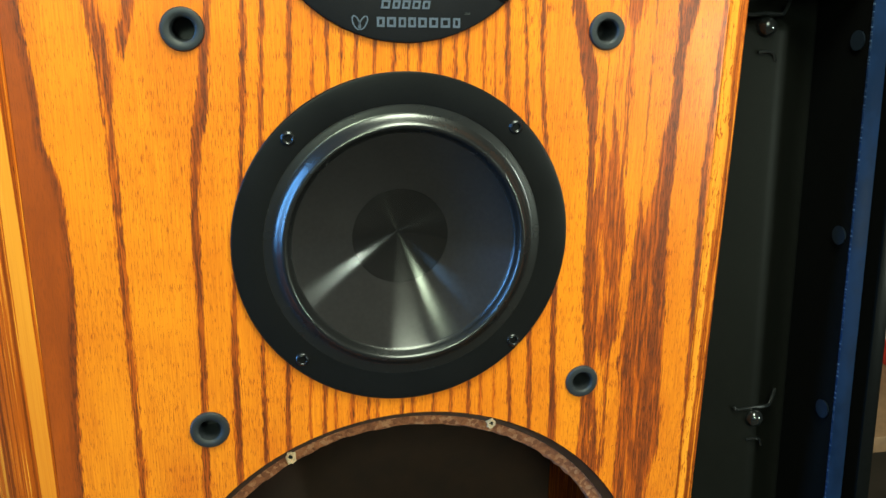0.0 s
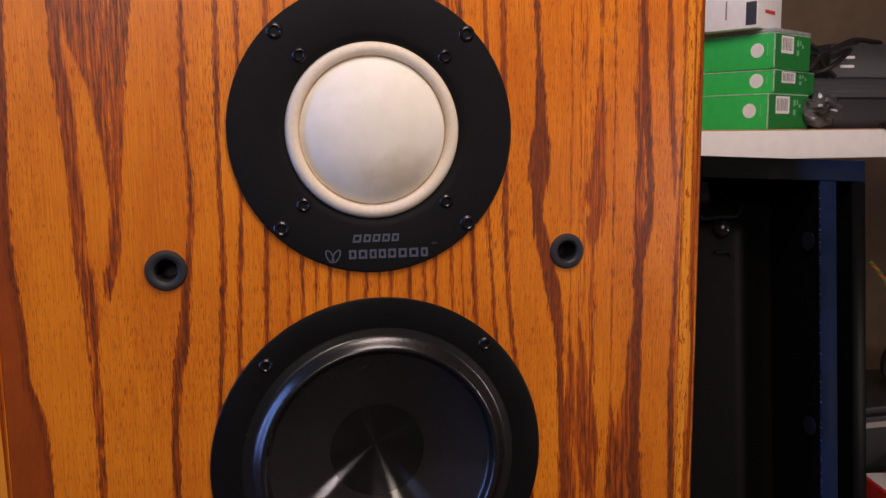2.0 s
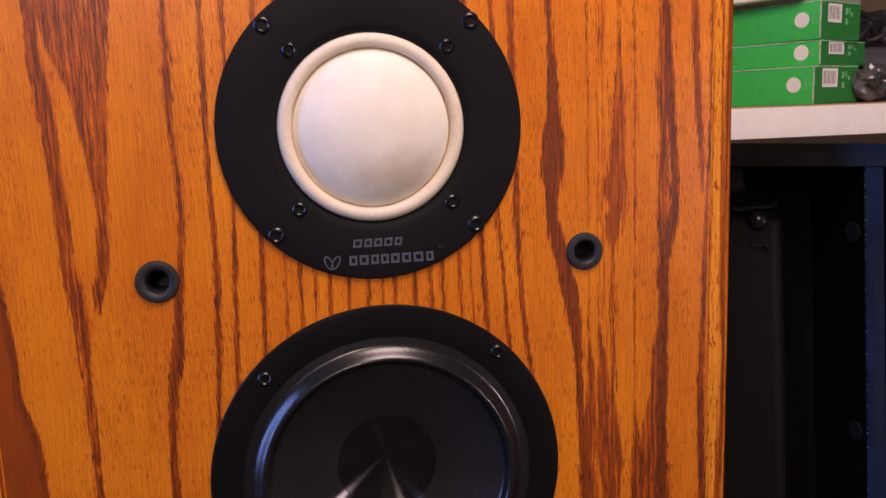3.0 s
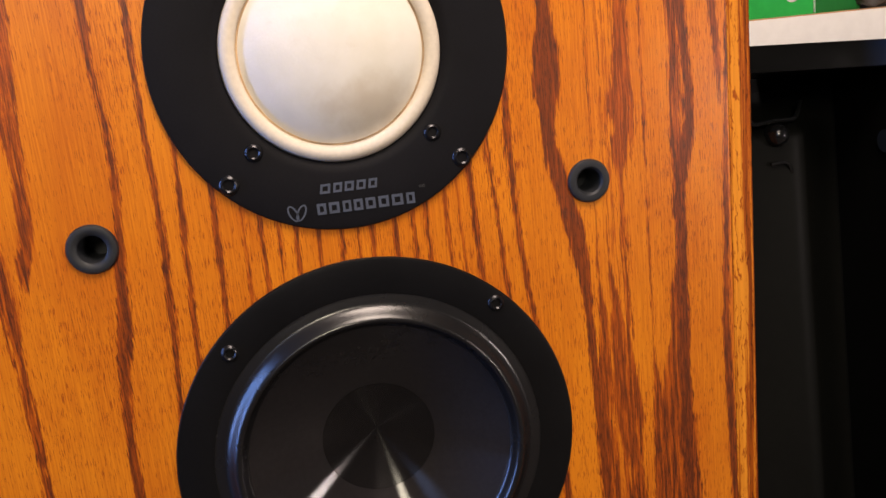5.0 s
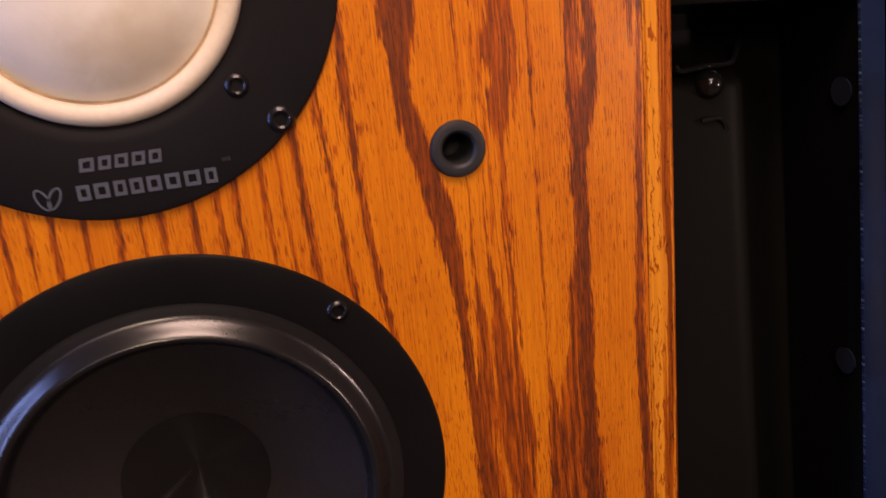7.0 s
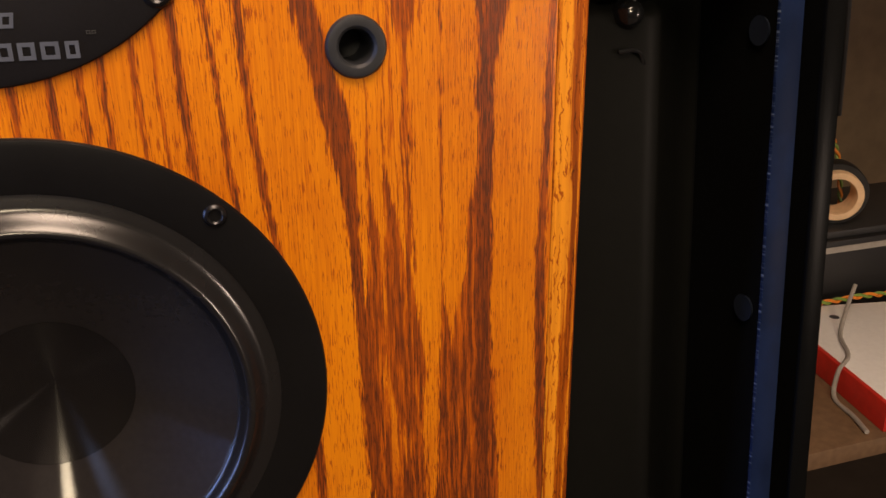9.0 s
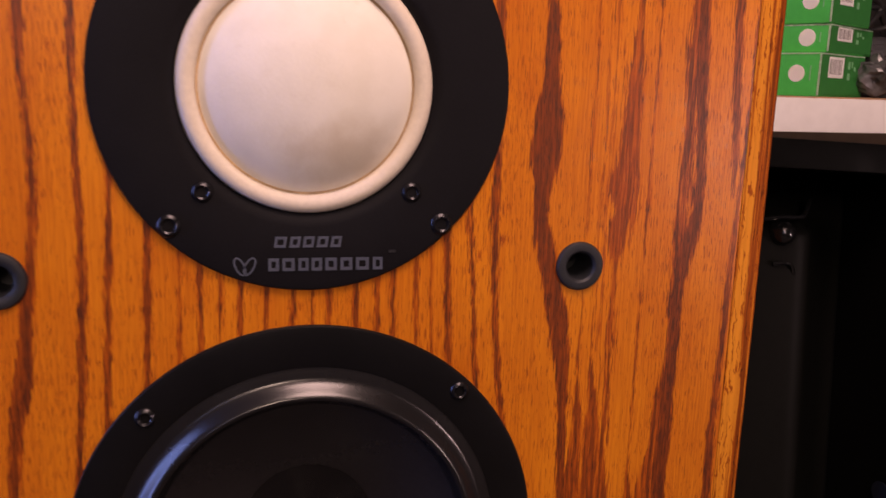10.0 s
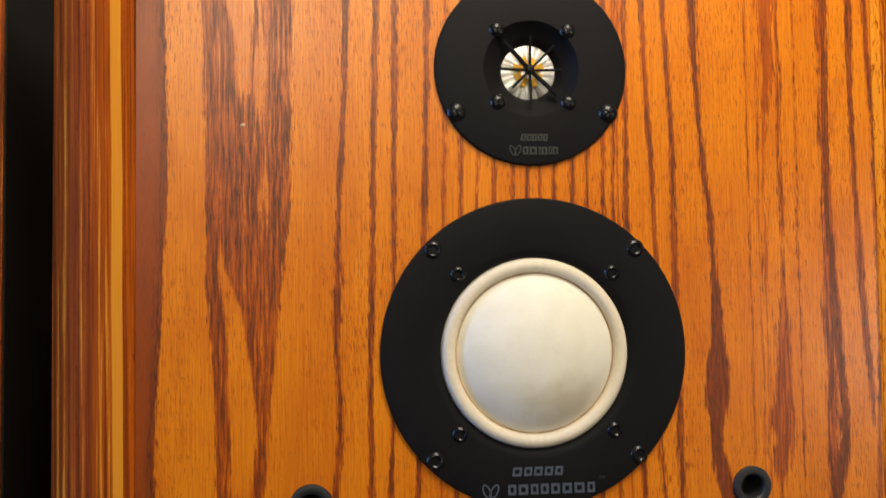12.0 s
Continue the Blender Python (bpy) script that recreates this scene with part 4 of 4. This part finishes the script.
crumple = thing("plastic_bag", "crumpled grey and clear plastic bag on the shelf", "bag", DOWN)
bm = bmesh.new()
bmesh.ops.create_icosphere(bm, subdivisions=4, radius=1.0)
for v in bm.verts:
    n = noise.noise(v.co * 1.9) * 0.45 + noise.noise(v.co * 4.0) * 0.16
    v.co *= 1.0 + n
    v.co = Vector((0.541 + v.co.x * 0.022, 0.385 + v.co.y * 0.02, 0.9068 + v.co.z * 0.0165))
low = min(v.co.z for v in bm.verts)
for v in bm.verts:
    v.co.z += 0.8892 - low
part("film", bm, FILM, crumple, "", 25)
hang = thing("cable", "thin black cable hanging over the shelf edge", "cable", DOWN)
part("lead", tube(smooth_path([(0.60, 0.36, 0.8925), (0.585, 0.335, 0.8915), (0.592, 0.326, 0.870), (0.604, 0.330, 0.80), (0.640, 0.36, 0.70)], 8), 0.0022), CABLE, hang)

# ---- lower bench at the right ----
bench = thing("bench", "low cluttered brown bench board behind the tray", "bench")
part("board", box(0.45, 1.60, 0.30, 0.75, 0.348, 0.3685, 0.002), BROWNCARD, bench)
for x in (0.50, 1.55):
    part("leg", box(x - 0.02, x + 0.02, 0.36, 0.70, 0.0, 0.3478), BROWNCARD, bench)
gear = thing("black_device", "black metal device with a dull silver strip on the bench", "device")
part("body", box(0.70, 1.20, 0.556, 0.74, 0.3687, 0.478, 0.003), CABLE, gear)
part("strip", box(0.705, 1.195, 0.5545, 0.5558, 0.462, 0.470), GREYCABLE, gear, "dull silver strip")
part("top_cover", box(0.71, 1.19, 0.565, 0.735, 0.4782, 0.488, 0.002), GREYMETAL, gear)
tape = thing("tape_roll", "roll of tan tape standing on the black device", "tape")
part("core", lathe([(0.0320, -0.024), (0.0332, -0.022), (0.0332, 0.018), (0.0235, 0.018), (0.0235, -0.022), (0.0245, -0.024), (0.0320, -0.024)], 0, 0, 48), TAPE, tape, "tan card core")
part("winding", lathe([(0.0333, -0.010), (0.0410, -0.010), (0.0418, -0.008), (0.0418, 0.018), (0.0333, 0.018)], 0, 0, 48), CABLE, tape, "black tape winding")
tape.matrix_world = pose(0.881, 0.600, 0.5300, 0, 0, -32)
redbox = thing("white_carton", "flat white carton with a red side lying on the bench", "carton", pose(0.755, 0.548, 0.3687, 0, 0, -11))
part("body", box(0.0062, 0.30, -0.245, 0.0, 0.0, 0.0310, 0.001), PAPER, redbox)
part("red_side", box(0.0, 0.0060, -0.245, 0.0, 0.0, 0.0316, 0.0015), RED, redbox, "red folded side")
part("mark", lathe([(0.0, 0.0), (0.006, 0.0), (0.006, 0.0004)], 0, 0, 14), DARKPRINT, redbox).matrix_world = pose(0.815, 0.500, 0.4000, -90, 0, 0)
twist = thing("twisted_wire", "twisted orange and green wire hanging behind the tape", "wire")
line = smooth_path([(0.835, 0.645, 0.685), (0.862, 0.645, 0.655), (0.900, 0.645, 0.605), (0.928, 0.648, 0.555), (0.944, 0.650, 0.4920)], 24)
for mat_, ph in ((ORANGE, 0.0), (LIME, math.pi)):
    part("strand", tube([p + Vector((0.0022 * math.cos(k * 0.55 + ph), 0.0022 * math.sin(k * 0.55 + ph), 0)) for k, p in enumerate(line)], 0.0021, 6), mat_, twist)
twist2 = thing("twisted_wire", "twisted orange and green wire lying on the white carton", "wire")
line = smooth_path([(0.785, 0.528, 0.4050), (0.830, 0.532, 0.4046), (0.895, 0.528, 0.4070), (0.960, 0.520, 0.4046)], 24)
for mat_, ph in ((ORANGE, 0.0), (LIME, math.pi)):
    part("strand", tube([p + Vector((0, 0.0022 * math.cos(k * 0.55 + ph), 0.0022 * math.sin(k * 0.55 + ph))) for k, p in enumerate(line)], 0.0021, 6), mat_, twist2)
greyc = thing("cable", "thin grey cable looping over the white carton", "cable")
part("lead", tube(smooth_path([(0.840, 0.500, 0.440), (0.812, 0.480, 0.420), (0.778, 0.450, 0.4035), (0.748, 0.405, 0.4034), (0.718, 0.386, 0.398), (0.708, 0.376, 0.3725), (0.700, 0.340, 0.3715), (0.690, 0.310, 0.3715)], 10), 0.0026), GREYCABLE, greyc)

# ---- lamps out of view ----
lamp = thing("floor_lamp", "slim upright floor lamp beside the camera", "lamp", pose(SLIM[0] + 0.035, SLIM[1] - 0.035, 0))
part("base", box(-0.12, 0.12, -0.12, 0.12, 0.0, 0.02, 0.006), CABLE, lamp)
part("pole", tube([(0, 0, 0.02), (0, 0, 1.10)], 0.020), CABLE, lamp)
lamp = thing("pendant_lamp", "pendant globe lamp under the ceiling", "lamp", pose(PENDANT[0], PENDANT[1], 0))
part("cord", tube([(0, 0, PENDANT[2] + 0.2702), (0, 0, H - 0.0005)], 0.004), CABLE, lamp)
part("socket", tube([(0, 0, PENDANT[2] + 0.195), (0, 0, PENDANT[2] + 0.27)], 0.018), CABLE, lamp)
